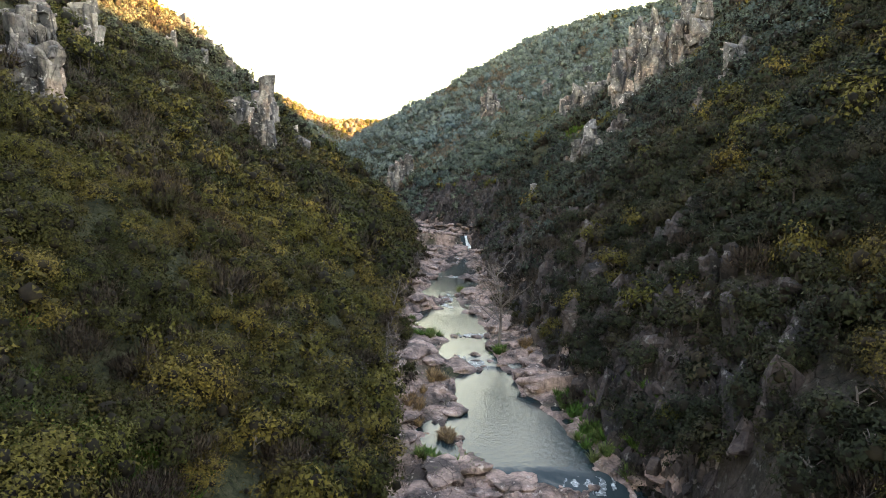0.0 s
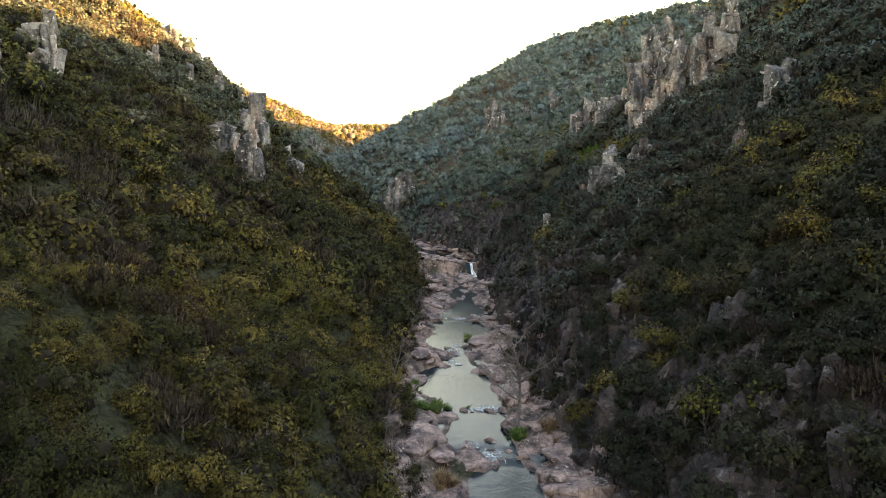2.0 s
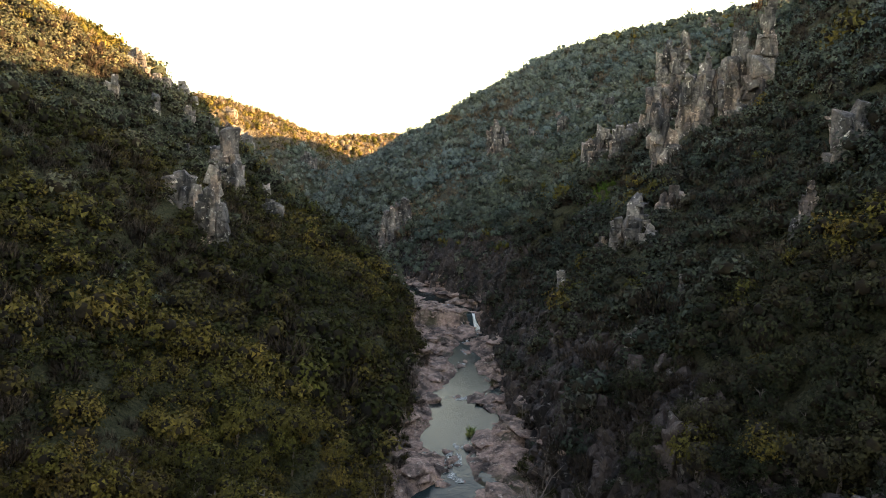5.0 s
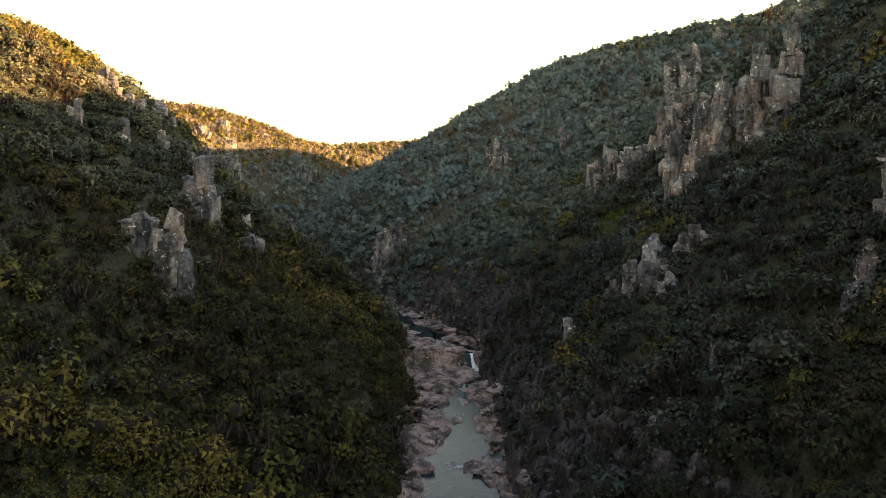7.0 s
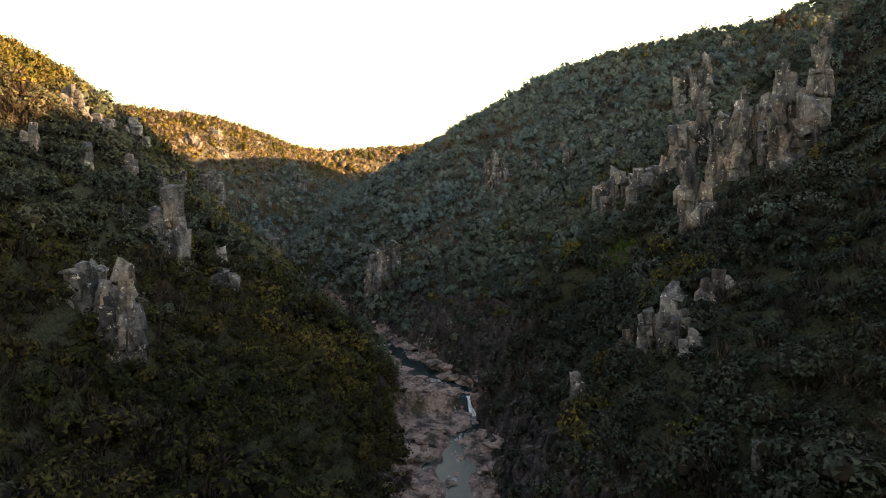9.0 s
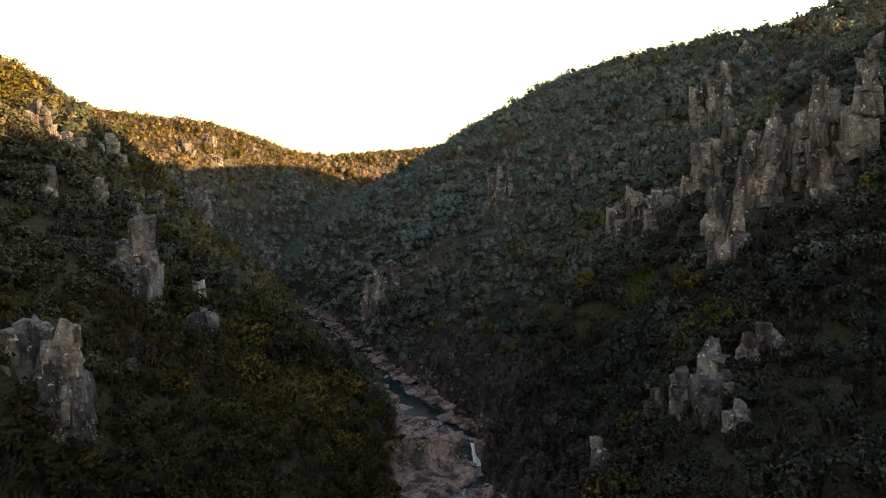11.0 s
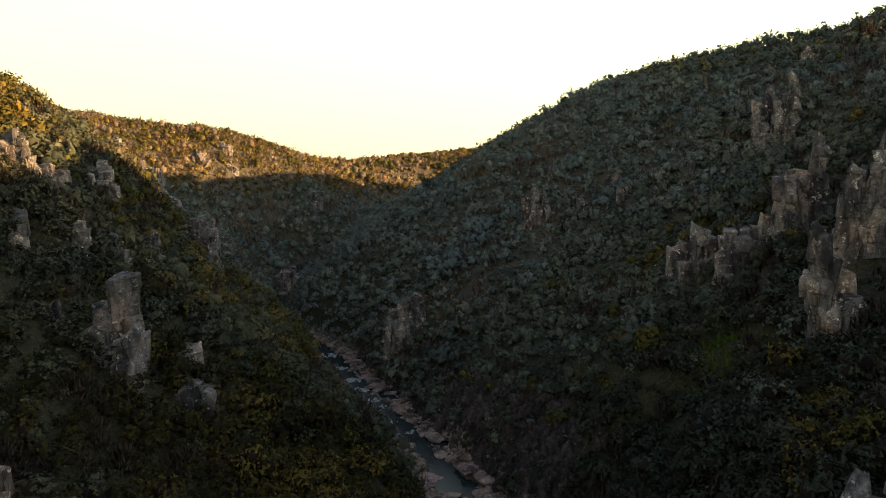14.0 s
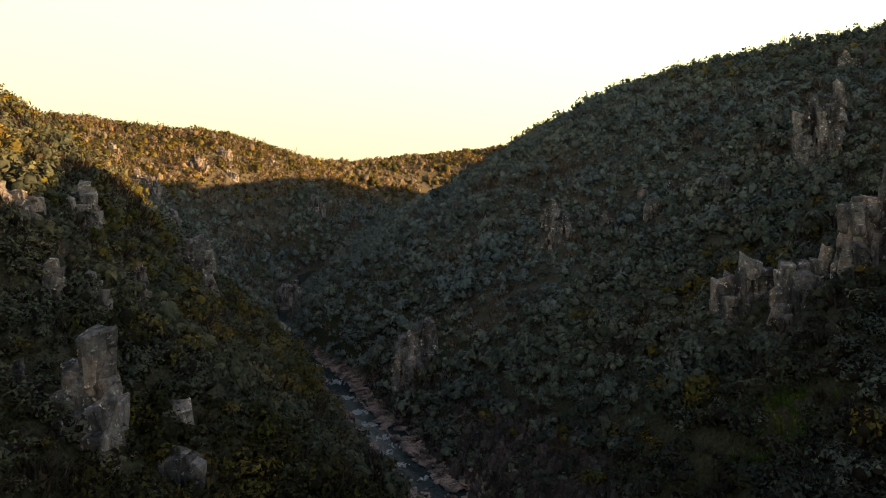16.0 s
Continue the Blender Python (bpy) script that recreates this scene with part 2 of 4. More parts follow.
UPPER = np.array([
    (133, -3.2, 5.6, 1.15), (142, -3.9, 8.6, 1.2), (149, -3.8, 4, 1.2), (157, -0.3, 8, 1.3), (165, 0.7, 7, 1.35), (178, 1.5, 5, 1.4), (187, 2.3, 5.6, 1.45), (198, 4.8, 8.6, 1.5), (201.5, 5.4, 8.2, 1.55), (203.5, 5.8, 7.6, 4.6),
    (207, 5, 7.6, 4.9), (213, -2, 4, 5), (220, -7, 1, 5), (231, -9.6, -3.6, 5), (243, -16.5, -9.3, 5.1), (252, -22, -14.5, 5.4)])
REMOTE = np.array([
    (264, -27, -20, 5.7), (279, -33.5, -26.5, 6.2), (291, -39, -33, 6.6), (306, -45.5, -38.5, 7.2), (322, -56, -49, 8.4), (344, -70, -65, 9.8), (371, -77, -71, 11.4), (420, -89, -83, 13), (470, -88, -82, 14), (530, -64, -58, 15),
    (620, -46, -40, 12), (740, -32, -26, -2), (800, 30, 36, -13), (900, 250, 256, -15), (1200, 900, 906, -20), (4600, 6000, 6006, -20)])
STREAM = np.vstack((LOWER, UPPER, REMOTE))
# foot of the slopes on either side: way ahead, left, right
FOOT = np.array([
    (-400, -9, 16), (30, -4, 18), (60, -5, 15.5), (85, -6.5, 13.8), (100, -7.5, 13.2), (118, -8.5, 12), (146, -6, 10.5), (180, -6, 10.5), (200, -7.5, 10), (220, -11, 4.5), (243, -21.5, -5), (264, -31, -15.5), (306, -47.5, -35), (344, -72, -63),
    (371, -79, -69), (420, -91, -72), (470, -90, -70), (530, -68, -54), (620, -50, -36), (740, -36, -22), (800, 26, 40), (900, 246, 260), (1200, 896, 910), (4600, 5990, 6010)])
# how steeply the slopes rise against the profiles below: way ahead, left, right
STEEP = np.array([(0, 1, 1), (205, 1.03, 1), (228, 1.1, 0.93), (248, 1.2, 0.74), (275, 1.36, 0.66), (305, 1.36, 0.68), (335, 1.15, 0.70), (380, 1.0, 0.78), (440, 1.0, 0.78), (600, 1, 0.8), (4600, 1, 0.8)])
LEFT_RISE = np.array([(0, 0), (5, 5), (10, 10), (20, 17.5), (30, 24.5), (40, 33), (60, 49), (75, 59), (92, 68.5), (120, 78.5), (160, 83), (400, 83), (4000, 60)])
RIGHT_RISE = np.array([(0, 0), (4, 8), (10, 14.5), (20, 23.5), (30, 30), (40, 38), (60, 54), (75, 66), (92, 78.5), (112, 87), (150, 95), (200, 101), (400, 106), (4000, 70)])

table = np.random.RandomState(7).rand(256, 256)


def lattice(x, y):
    """Smooth value noise, 0 to 1, with cells of 1."""
    xi, yi = np.floor(x).astype(int), np.floor(y).astype(int)
    fx, fy = x - xi, y - yi
    fx, fy = fx * fx * (3 - 2 * fx), fy * fy * (3 - 2 * fy)
    a, b = table[xi & 255, yi & 255], table[(xi + 1) & 255, yi & 255]
    c, d = table[xi & 255, (yi + 1) & 255], table[(xi + 1) & 255, (yi + 1) & 255]
    return (a * (1 - fx) + b * fx) * (1 - fy) + (c * (1 - fx) + d * fx) * fy


def fbm(x, y, cell, octaves=4, gain=0.5):
    """Layered noise, about -1 to 1, with its largest cells that wide."""
    total, amp, norm = 0.0, 1.0, 0.0
    for k in range(octaves):
        total = total + amp * (2 * lattice(x / cell + 17.3 * k, y / cell + 31.7 * k) - 1)
        norm, amp, cell = norm + amp, amp * gain, cell / 2
    return total / norm * 1.5


def along(rows, y, column):
    return np.interp(y, rows[:, 0], rows[:, column])


def smooth(a, b, v):
    t = np.clip((v - a) / (b - a), 0, 1)
    return t * t * (3 - 2 * t)


def climb(x, y):
    """Metres up the slope from its foot (left, right); 0 in the bed."""
    return np.maximum(along(FOOT, y, 1) - x, 0), np.maximum(x - along(FOOT, y, 2), 0)


def land(x, y):
    """Height of the ground."""
    x, y = np.asarray(x, float), np.asarray(y, float)
    level = along(STREAM, y, 3)
    wobble = 1.6 * fbm(x, y, 7, 3)
    wl, wr = along(STREAM, y, 1) + wobble, along(STREAM, y, 2) + wobble
    el, er = climb(x + 1.5 * fbm(y, x, 14, 3), y)
    out = np.maximum(wl - x, x - wr)                       # metres outside the water
    calm = smooth(0, 30, np.minimum(np.maximum(el, er), 30))
    bank = -0.7 + 0.95 * smooth(-1.2, 0.6, out) + 0.9 * smooth(0.4, 7, out)
    rugged = fbm(x, y, 5.0, 4) * 0.35 + 0.25 * (0.5 - np.abs(fbm(x + 40, y * 0.8, 2.6, 3)))
    ledge = np.round((fbm(x * 0.8, y, 8.0, 3) + 0.2 * fbm(x, y, 2, 2)) * 4) / 4 * 0.95
    bed = bank + (rugged + ledge) * smooth(0.0, 1.5, out)
    # the shelf beside the fall stands above the pool below it
    el, er = el * along(STEEP, y, 1), er * along(STEEP, y, 2)
    low = np.interp(el, LEFT_RISE[:, 0], LEFT_RISE[:, 1])
    high = np.interp(er, RIGHT_RISE[:, 0], RIGHT_RISE[:, 1])
    rise = low + high
    gully = fbm(x, y * 0.6, 46, 4) * 3.4 * calm + fbm(x, y, 9, 3) * 0.9 * smooth(0, 8, rise)
    knoll = 3.2 * np.exp(-((x + 120) / 40) ** 2 - ((y - 240) / 60) ** 2) + 9 * np.exp(-((x - 168) / 22) ** 2 - ((y - 352) / 28) ** 2)
    # the 16 m rise is out of view, added to shade the left slope
    knoll = knoll + 16 * np.exp(-((x - 235) / 60) ** 2 - ((y - 185) / 58) ** 2) - 0.8 * np.exp(-((x + 112) / 30) ** 2 - ((y - 262) / 40) ** 2)
    knoll = knoll + 0.6 * np.exp(-((x + 138) / 32) ** 2 - ((y - 305) / 28) ** 2) - 3 * np.exp(-((x + 205) / 50) ** 2 - ((y - 540) / 60) ** 2)
    knoll = knoll - 6.5 * np.exp(-((x - 92) / 24) ** 2 - ((y - 350) / 30) ** 2) - 0.8 * np.exp(-((x - 20) / 25) ** 2 - ((y - 420) / 40) ** 2)
    # a second unseen rise, added to lift the shadow line on the left
    knoll = knoll + 11 * np.exp(-((x - 225) / 60) ** 2 - ((y - 235) / 45) ** 2)
    far = knoll + 24 * np.exp(-((x - 70) / 170) ** 2 - ((y - 1040) / 140) ** 2)
    return level + bed * (1 - 0.6 * calm) + rise + gully + far

# ---- where crags stand: x, y, width, height ----
RIGHT_CRAGS = [(61.8, 203.4, 13, 12.5), (66.8, 202, 4.9, 15), (64.3, 190.8, 6.1, 15), (66, 187, 5.0, 22), (48, 192.6, 4.6, 14.6), (43.3, 231.6, 9, 8.5), (47.9, 221.9, 9, 7.7), (56.1, 220, 8.5, 15.5), (77.1, 278.4, 10, 16),
               (20.1, 302.4, 8.5, 11), (-17.2, 283, 9.5, 11.5), (52.5, 129.1, 4, 6.7), (42.4, 118.7, 1.6, 5.6), (42.5, 118.1, 4.4, 1.8), (61.8, 185.9, 5.8, 4.3)]
RIGHT_ROCKS = [(30.7, 159, 3.2, 3.9), (32.3, 155.2, 3.7, 6), (32.6, 148.6, 2.4, 3), (40.2, 159.4, 5, 3.6), (28, 163.1, 2.2, 3.1), (21.3, 163.4, 2.2, 3.9), (22.8, 121, 2, 3.3), 
               (29.7, 123, 1.5, 2.6), (29.3, 170.9, 1.7, 1.7)]
LEFT_CRAGS = [(-42.6, 151.5, 5.0, 6.2), (-37.3, 148.1, 4.0, 12.2), (-47.7, 189.2, 5.2, 10), (-68.5, 274.7, 10, 8.5), (-38.5, 192.5, 4.7, 4.7), (-42.5, 201.1, 3.2, 4.4), (-77.4, 216, 6.4, 6.2), (-75.9, 241.7, 6, 5.6),
              (-44.6, 77.9, 7.2, 7.5), (-58.3, 117.3, 4.6, 7.4), (-57.4, 100.2, 8, 5.1), (-72.3, 190.2, 4.5, 4.5), (-71.5, 233.8, 6.5, 5.5), (-139.9, 408.6, 13, 12), (-122.9, 392.6, 6.5, 8), (-99.8, 386, 6, 5), (-58.1, 222.7, 4.4, 5.0),
              (-62.8, 208.3, 2.0, 2.6), (-55.8, 189.2, 1.5, 2.4), (-66.8, 198.8, 3.4, 3.4)]
FAR_ROCKS = [(-56.6, 208.9, 3.4, 5.0), (-47.5, 193.9, 3.2, 4.4), (-143.3, 520.7, 7, 7), (-147.5, 488.9, 9.6, 8), (-133.9, 504.3, 5.9, 5), (-173, 448.7, 6.6, 7), (-95.2, 536.1, 11, 11), (-75.6, 628.8, 6.7, 8), (-60.6, 206, 2.6, 4.2), (-72.3, 218.8, 5.1, 4.4),
             (-73.6, 388.7, 13, 10), (42.3, 298.6, 3.1, 3.7), (33.2, 297.1, 4.5, 4), (42.2, 289.8, 3.9, 4.5), (-128, 569.3, 5.3, 5), (26.3, 271.4, 2.1, 2.9), (56.6, 280.9, 4.0, 4.2), (48.6, 295.6, 2.6, 3.2), (104.6, 320.8, 6, 5), (27.4, 320.6, 3, 4)]
# grassy openings: x, y
GREENS = [(-18.2, 32.8), (36.7, 201.1)]
# where rock stands bare of plants: x, y, radius
CLEAR = [(x, y, 0.42 * w + 0.6) for x, y, w, h in RIGHT_CRAGS + LEFT_CRAGS + RIGHT_ROCKS + FAR_ROCKS] + [(15.0, 66.5, 3.2), (14.2, 73, 2.4), (16.5, 59, 2.8)] + [(x, y, 3.0) for x, y in GREENS]


# ---- building helpers ----
def mesh_of(name, verts, faces, mat=None, flat=True):
    """A mesh from arrays: verts (n, 3) and faces (m, 3 or 4)."""
    me = bpy.data.meshes.new(name)
    verts, faces = np.asarray(verts, np.float32), np.asarray(faces, np.int32)
    k = faces.shape[1]
    me.vertices.add(len(verts)), me.loops.add(faces.size), me.polygons.add(len(faces))
    me.vertices.foreach_set("co", verts.ravel())
    me.loops.foreach_set("vertex_index", faces.ravel())
    me.polygons.foreach_set("loop_start", np.arange(len(faces), dtype=np.int32) * k)
    me.update(calc_edges=True)
    me.polygons.foreach_set("use_smooth", np.full(len(faces), not flat))
    if mat:
        me.materials.append(mat)
    me.update()
    return me


def give(me, name, values):
    at = me.attributes.new(name, "FLOAT", "POINT")
    at.data.foreach_set("value", np.asarray(values, np.float32))


def part(name, me, parent, m=None, label=""):
    ob = new(name, me)
    ob.parent = parent
    if m is not None:
        ob.matrix_basis = m
    return tagged(ob, label)


def from_bm(name, bm, mat, flat=True):
    me = bpy.data.meshes.new(name)
    for f in bm.faces:
        f.smooth = not flat
    bm.to_mesh(me)
    bm.free()
    me.materials.append(mat)
    return me


def grid_faces(rows, cols):
    i = np.arange((rows - 1) * cols).reshape(rows - 1, cols)[:, :-1].ravel()
    return np.stack((i, i + 1, i + cols + 1, i + cols), 1)


# ---- ground: one sheet to the horizon, fine along the stream ----
def steps(*runs):
    """Joined runs of (from, to, count); with a growing stride where count is negative."""
    out = []
    for a, b, c in runs:
        if c > 0:
            out.append(np.linspace(a, b, c, endpoint=False))
        else:
            t = np.linspace(0, 1, -c, endpoint=False)
            out.append(a + (b - a) * (np.exp(4 * t) - 1) / (np.exp(4) - 1))
    return np.concatenate(out + [[runs[-1][1]]])


gu = np.concatenate((-steps((14, 110, 70), (110, 2900, -28))[::-1], steps((-14, 18, 72), (18, 120, 76), (120, 2900, -28))[1:]))
gy = np.concatenate((-steps((-25, 420, -14))[::-1][:-1], steps((25, 215, 330), (215, 400, 150), (400, 720, 80), (720, 4400, -34))))
mid = (along(STREAM, gy, 1) + along(STREAM, gy, 2)) / 2
gx = mid[:, None] + gu[None, :]
gyy = np.repeat(gy[:, None], len(gu), 1)
gz = land(gx, gyy)
me = mesh_of("ground", np.stack((gx, gyy, gz), 2).reshape(-1, 3), grid_faces(len(gy), len(gu)), GROUND, flat=False)
el, er = climb(gx, gyy)
give(me, "bedrock", (smooth(1.5, 0.0, np.maximum(el, er) + 1.5 * fbm(gx, gyy, 4, 3)) * smooth(390, 330, gyy)).ravel())
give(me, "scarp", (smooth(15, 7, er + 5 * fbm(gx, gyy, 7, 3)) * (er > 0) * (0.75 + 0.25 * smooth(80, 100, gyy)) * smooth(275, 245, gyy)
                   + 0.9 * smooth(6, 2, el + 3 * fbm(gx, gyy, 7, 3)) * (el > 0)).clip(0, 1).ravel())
# grows with distance: dry hillside, and haze put into the ground colour
give(me, "dry", (smooth(150, 270, gyy) * smooth(8, 34, np.maximum(el, er))).ravel())
tagged(new("ground", me), "steep gorge floor and slopes of soil, litter and bare rock", "ground", kind="structure")

# ---- water: one ribbon, level in the pools, broken at the fall ----
wy = np.concatenate((np.arange(-90, 201.6, 0.7), np.arange(201.6, 203.6, 0.2), np.arange(203.6, 480, 0.9)))
wu = np.linspace(-9, 9, 34)
wmid = (along(STREAM, wy, 1) + along(STREAM, wy, 2)) / 2
half = np.clip((along(STREAM, wy, 2) - along(STREAM, wy, 1)) / 2 + 3.6, 1.2, 12)
wx = wmid[:, None] + wu[None, :] / 9 * half[:, None]
wyy = np.repeat(wy[:, None], len(wu), 1)
lv = along(STREAM, wy, 3)
drop = np.clip(np.gradient(lv, wy), 0, 0.12) / 0.12
wz = lv[:, None] + 0.12 * drop[:, None] * fbm(wx, wyy, 1.4, 3)
me = mesh_of("water", np.stack((wx, wyy, wz), 2).reshape(-1, 3), grid_faces(len(wy), len(wu)), WATER, flat=False)
tagged(new("water", me), "dark still river pools mirroring the pale evening sky", "water", kind="structure")


# ---- plants ----
rng = np.random.RandomState(11)


def ball(level):
    bm = bmesh.new()
    bmesh.ops.create_icosphere(bm, subdivisions=level, radius=1.0)
    bm.verts.index_update()
    vs, fs = np.array([x.co for x in bm.verts]), np.array([[x.index for x in f.verts] for f in bm.faces])
    bm.free()
    return vs, fs


BALL = ball(1)


def unit(v):
    return v / np.maximum(np.linalg.norm(v, axis=-1, keepdims=True), 1e-6)


def crown_arrays(seed, lobes, leaves, leaf, tall=0.85, core=0.72, twiggy=False):
    """A crown of radius about 1 on z = 0: rounded leafy clumps of many small leaves; its vertices, faces and soft normals."""
    r = np.random.RandomState(seed)
    ang = np.arange(lobes) * 2.4 + r.rand(lobes) * 1.2
    rad = np.sqrt((np.arange(lobes) + 0.3) / lobes) * (0.72 if lobes > 1 else 0.0)
    c = np.stack((rad * np.cos(ang), rad * np.sin(ang), tall * (0.92 - 0.72 * rad ** 1.5 + 0.55 * (r.rand(lobes) - 0.45))), 1)
    size = (0.60 - 0.03 * min(lobes, 10) if lobes > 1 else 0.85) * (0.75 + 0.55 * r.rand(lobes))
    heart = np.array((0, 0, 0.2 * tall))
    bv, bf = BALL
    vs, fs, ns, base = [], [], [], 0
    for k in range(lobes):
        vs.append(bv * (1 + 0.25 * (r.rand(len(bv), 1) - 0.5)) * size[k] * core * (1, 1, 0.85) + c[k])
        ns.append(bv * 0.5 + (c[k] - heart) * 0.6)
        fs.append(bf + base)
        base += len(bv)
    k = r.randint(0, lobes, leaves)
    d = r.normal(size=(leaves, 3))
    d[:, 2] = d[:, 2] * 0.8 + 0.35
    d = unit(d)
    p = c[k] + d * (size[k] * (0.50 + 0.75 * r.rand(leaves)))[:, None] * (1, 1, 0.88)
    soft = unit(d * 0.26 + unit(p - heart) * 0.62 + np.array((0, 0, 0.12)))
    if twiggy:
        a = unit(unit(p - heart) + np.array((0, 0, 0.7)) + r.normal(size=(leaves, 3)) * 0.45)
        b = np.cross(a, unit(r.normal(size=(leaves, 3))))
        s = (leaf * (0.5 + 0.9 * r.rand(leaves)))[:, None]
        vs.append(np.stack((p - a * s * 2.2 - b * s * 0.3, p - a * s * 2.2 + b * s * 0.3, p + a * s * 2.2), 1).reshape(-1, 3))
    else:
        n = unit(soft + r.normal(size=(leaves, 3)) * 0.45)
        a = unit(np.cross(n, r.normal(size=(leaves, 3))))
        b = np.cross(n, a)
        s = (leaf * (0.55 + 0.9 * r.rand(leaves)))[:, None]
        vs.append(np.stack((p - a * s, p - b * s * 0.6 + a * s * 0.5, p + b * s * 0.6 + a * s * 0.7), 1).reshape(-1, 3))
    fs.append(np.arange(leaves * 3).reshape(-1, 3) + base)
    ns.append(np.repeat(unit(soft + r.normal(size=(leaves, 3)) * 0.27), 3, 0))
    v = np.concatenate(vs)
    v[:, 2] = np.maximum(v[:, 2], -0.1)
    return v, np.concatenate(fs), unit(np.concatenate(ns)), lobes * len(bf)


def soften(me, normals):
    at = me.attributes.new("custom_normal", "FLOAT_VECTOR", "POINT")
    at.data.foreach_set("vector", np.asarray(normals, np.float32).ravel())


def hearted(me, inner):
    """Gives a crown's core faces a dark colour for the shade among twigs."""
    me.materials.append(CROWN_SHADE)
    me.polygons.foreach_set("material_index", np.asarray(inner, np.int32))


def trunk_mesh(seed, height, radius, limbs, spread, twigs=0):
    """A tapered, leaning trunk with limbs, and twigs on them where it is bare."""
    r = np.random.RandomState(seed)
    verts, faces = [], []

    def tube(p, d, length, r0, r1, seg, bend):
        ring0, pts = len(verts), []
        d = np.array(d, float)
        p = np.array(p, float)
        for i in range(seg + 1):
            pts.append(p.copy())
            rr = r0 + (r1 - r0) * i / seg
            side = np.cross(d, (0.3, 0.9, 0.2))
            side /= np.linalg.norm(side)
            other = np.cross(d, side)
            for q in range(5):
                verts.append(p + rr * (side * math.cos(q * 1.2566) + other * math.sin(q * 1.2566)))
            if i:
                for q in range(5):
                    o, e = ring0 + (i - 1) * 5 + q, ring0 + (i - 1) * 5 + (q + 1) % 5
                    faces.append((o, e, e + 5, o + 5))
            d = d + r.normal(size=3) * bend
            d /= np.linalg.norm(d)
            p = p + d * length / seg
        return pts, d

    pts, _ = tube((0, 0, -0.3 * height * 0.2), (0.05, 0.05, 1), height, radius, radius * 0.3, 6, 0.08)
    for k in range(limbs):
        i = r.randint(2, 6)
        a = r.rand() * 6.283
        d = np.array((math.cos(a) * spread, math.sin(a) * spread, 0.75))
        d /= np.linalg.norm(d)
        ln = height * (0.32 + 0.25 * r.rand()) * (1.15 - i / 9)
        limb, _ = tube(pts[i], d, ln, radius * 0.42, radius * 0.1, 4, 0.14)
        for q in range(twigs):
            at = limb[r.randint(1, 5)]
            dd = d * 0.8 + r.normal(size=3) * 0.55 + (0, 0, 0.25)
            tw, _ = tube(at, dd / np.linalg.norm(dd), ln * (0.3 + 0.3 * r.rand()), radius * 0.12, radius * 0.03, 3, 0.12)
    return np.array(verts), np.array(faces)


def scatter(y0, y1, gap, limit_left, limit_right, seed):
    """Places for plants on both slopes, about gap apart: x, y, height of ground, metres up the slope, side."""
    r = np.random.RandomState(seed)
    ys = np.arange(y0, y1, gap)
    us = np.arange(-limit_left, limit_right, gap * 0.72)
    uu, yy = np.meshgrid(us, ys)
    uu = uu + (r.rand(*uu.shape) - 0.5) * gap * 0.95
    yy = yy + (r.rand(*uu.shape) - 0.5) * gap * 0.95
    uu, yy = uu.ravel(), yy.ravel()
    x = np.where(uu < 0, along(FOOT, yy, 1) + uu, along(FOOT, yy, 2) + uu)
    return np.stack((x, yy, land(x, yy), np.abs(uu), np.sign(uu)), 1)


def thicket(places, sizes, tints, templates, seed):
    """Joined arrays of one template a place."""
    r = np.random.RandomState(seed)
    vs, fs, ts, ns, ms, base = [], [], [], [], [], 0
    pick = r.randint(0, len(templates), len(places))
    turn = r.rand(len(places)) * 6.283
    tall = 0.85 + 0.5 * r.rand(len(places))
    for k, (v, f, nv, inner) in enumerate(templates):
        i = np.nonzero(pick == k)[0]
        if not len(i):
            continue
        c, s = np.cos(turn[i])[:, None], np.sin(turn[i])[:, None]
        x = (v[None, :, 0] * c - v[None, :, 1] * s) * sizes[i][:, None] + places[i, 0][:, None]
        y = (v[None, :, 0] * s + v[None, :, 1] * c) * sizes[i][:, None] + places[i, 1][:, None]
        z = v[None, :, 2] * (sizes[i] * tall[i])[:, None] + places[i, 2][:, None] - 0.15
        vs.append(np.stack((x, y, z), 2).reshape(-1, 3))
        ns.append(np.stack((nv[None, :, 0] * c - nv[None, :, 1] * s, nv[None, :, 0] * s + nv[None, :, 1] * c, nv[None, :, 2] + 0 * c), 2).reshape(-1, 3))
        fs.append((f[None] + (np.arange(len(i)) * len(v))[:, None, None] + base).reshape(-1, f.shape[1]))
        ts.append(np.repeat(tints[i], len(v)))
        ms.append(np.tile(np.arange(len(f)) < inner, len(i)))
        base += len(i) * len(v)
    return np.concatenate(vs), np.concatenate(fs), np.concatenate(ts), np.concatenate(ns), np.concatenate(ms)


def thin(p, seed):
    """Leaves out plants where the slope is bare rock, and on the gorge's lower right wall."""
    r = np.random.RandomState(seed)
    bare = smooth(11, 4, p[:, 3] + 4 * fbm(p[:, 0], p[:, 1], 8, 3)) * (p[:, 4] > 0) * np.where(p[:, 1] < 92, 0.2, 1.0) * smooth(280, 250, p[:, 1])
    keep = r.rand(len(p)) > bare * 0.62
    for ox, oy, rad in CLEAR:
        keep &= (p[:, 0] - ox) ** 2 + (p[:, 1] - oy) ** 2 > rad ** 2
    return p[keep]


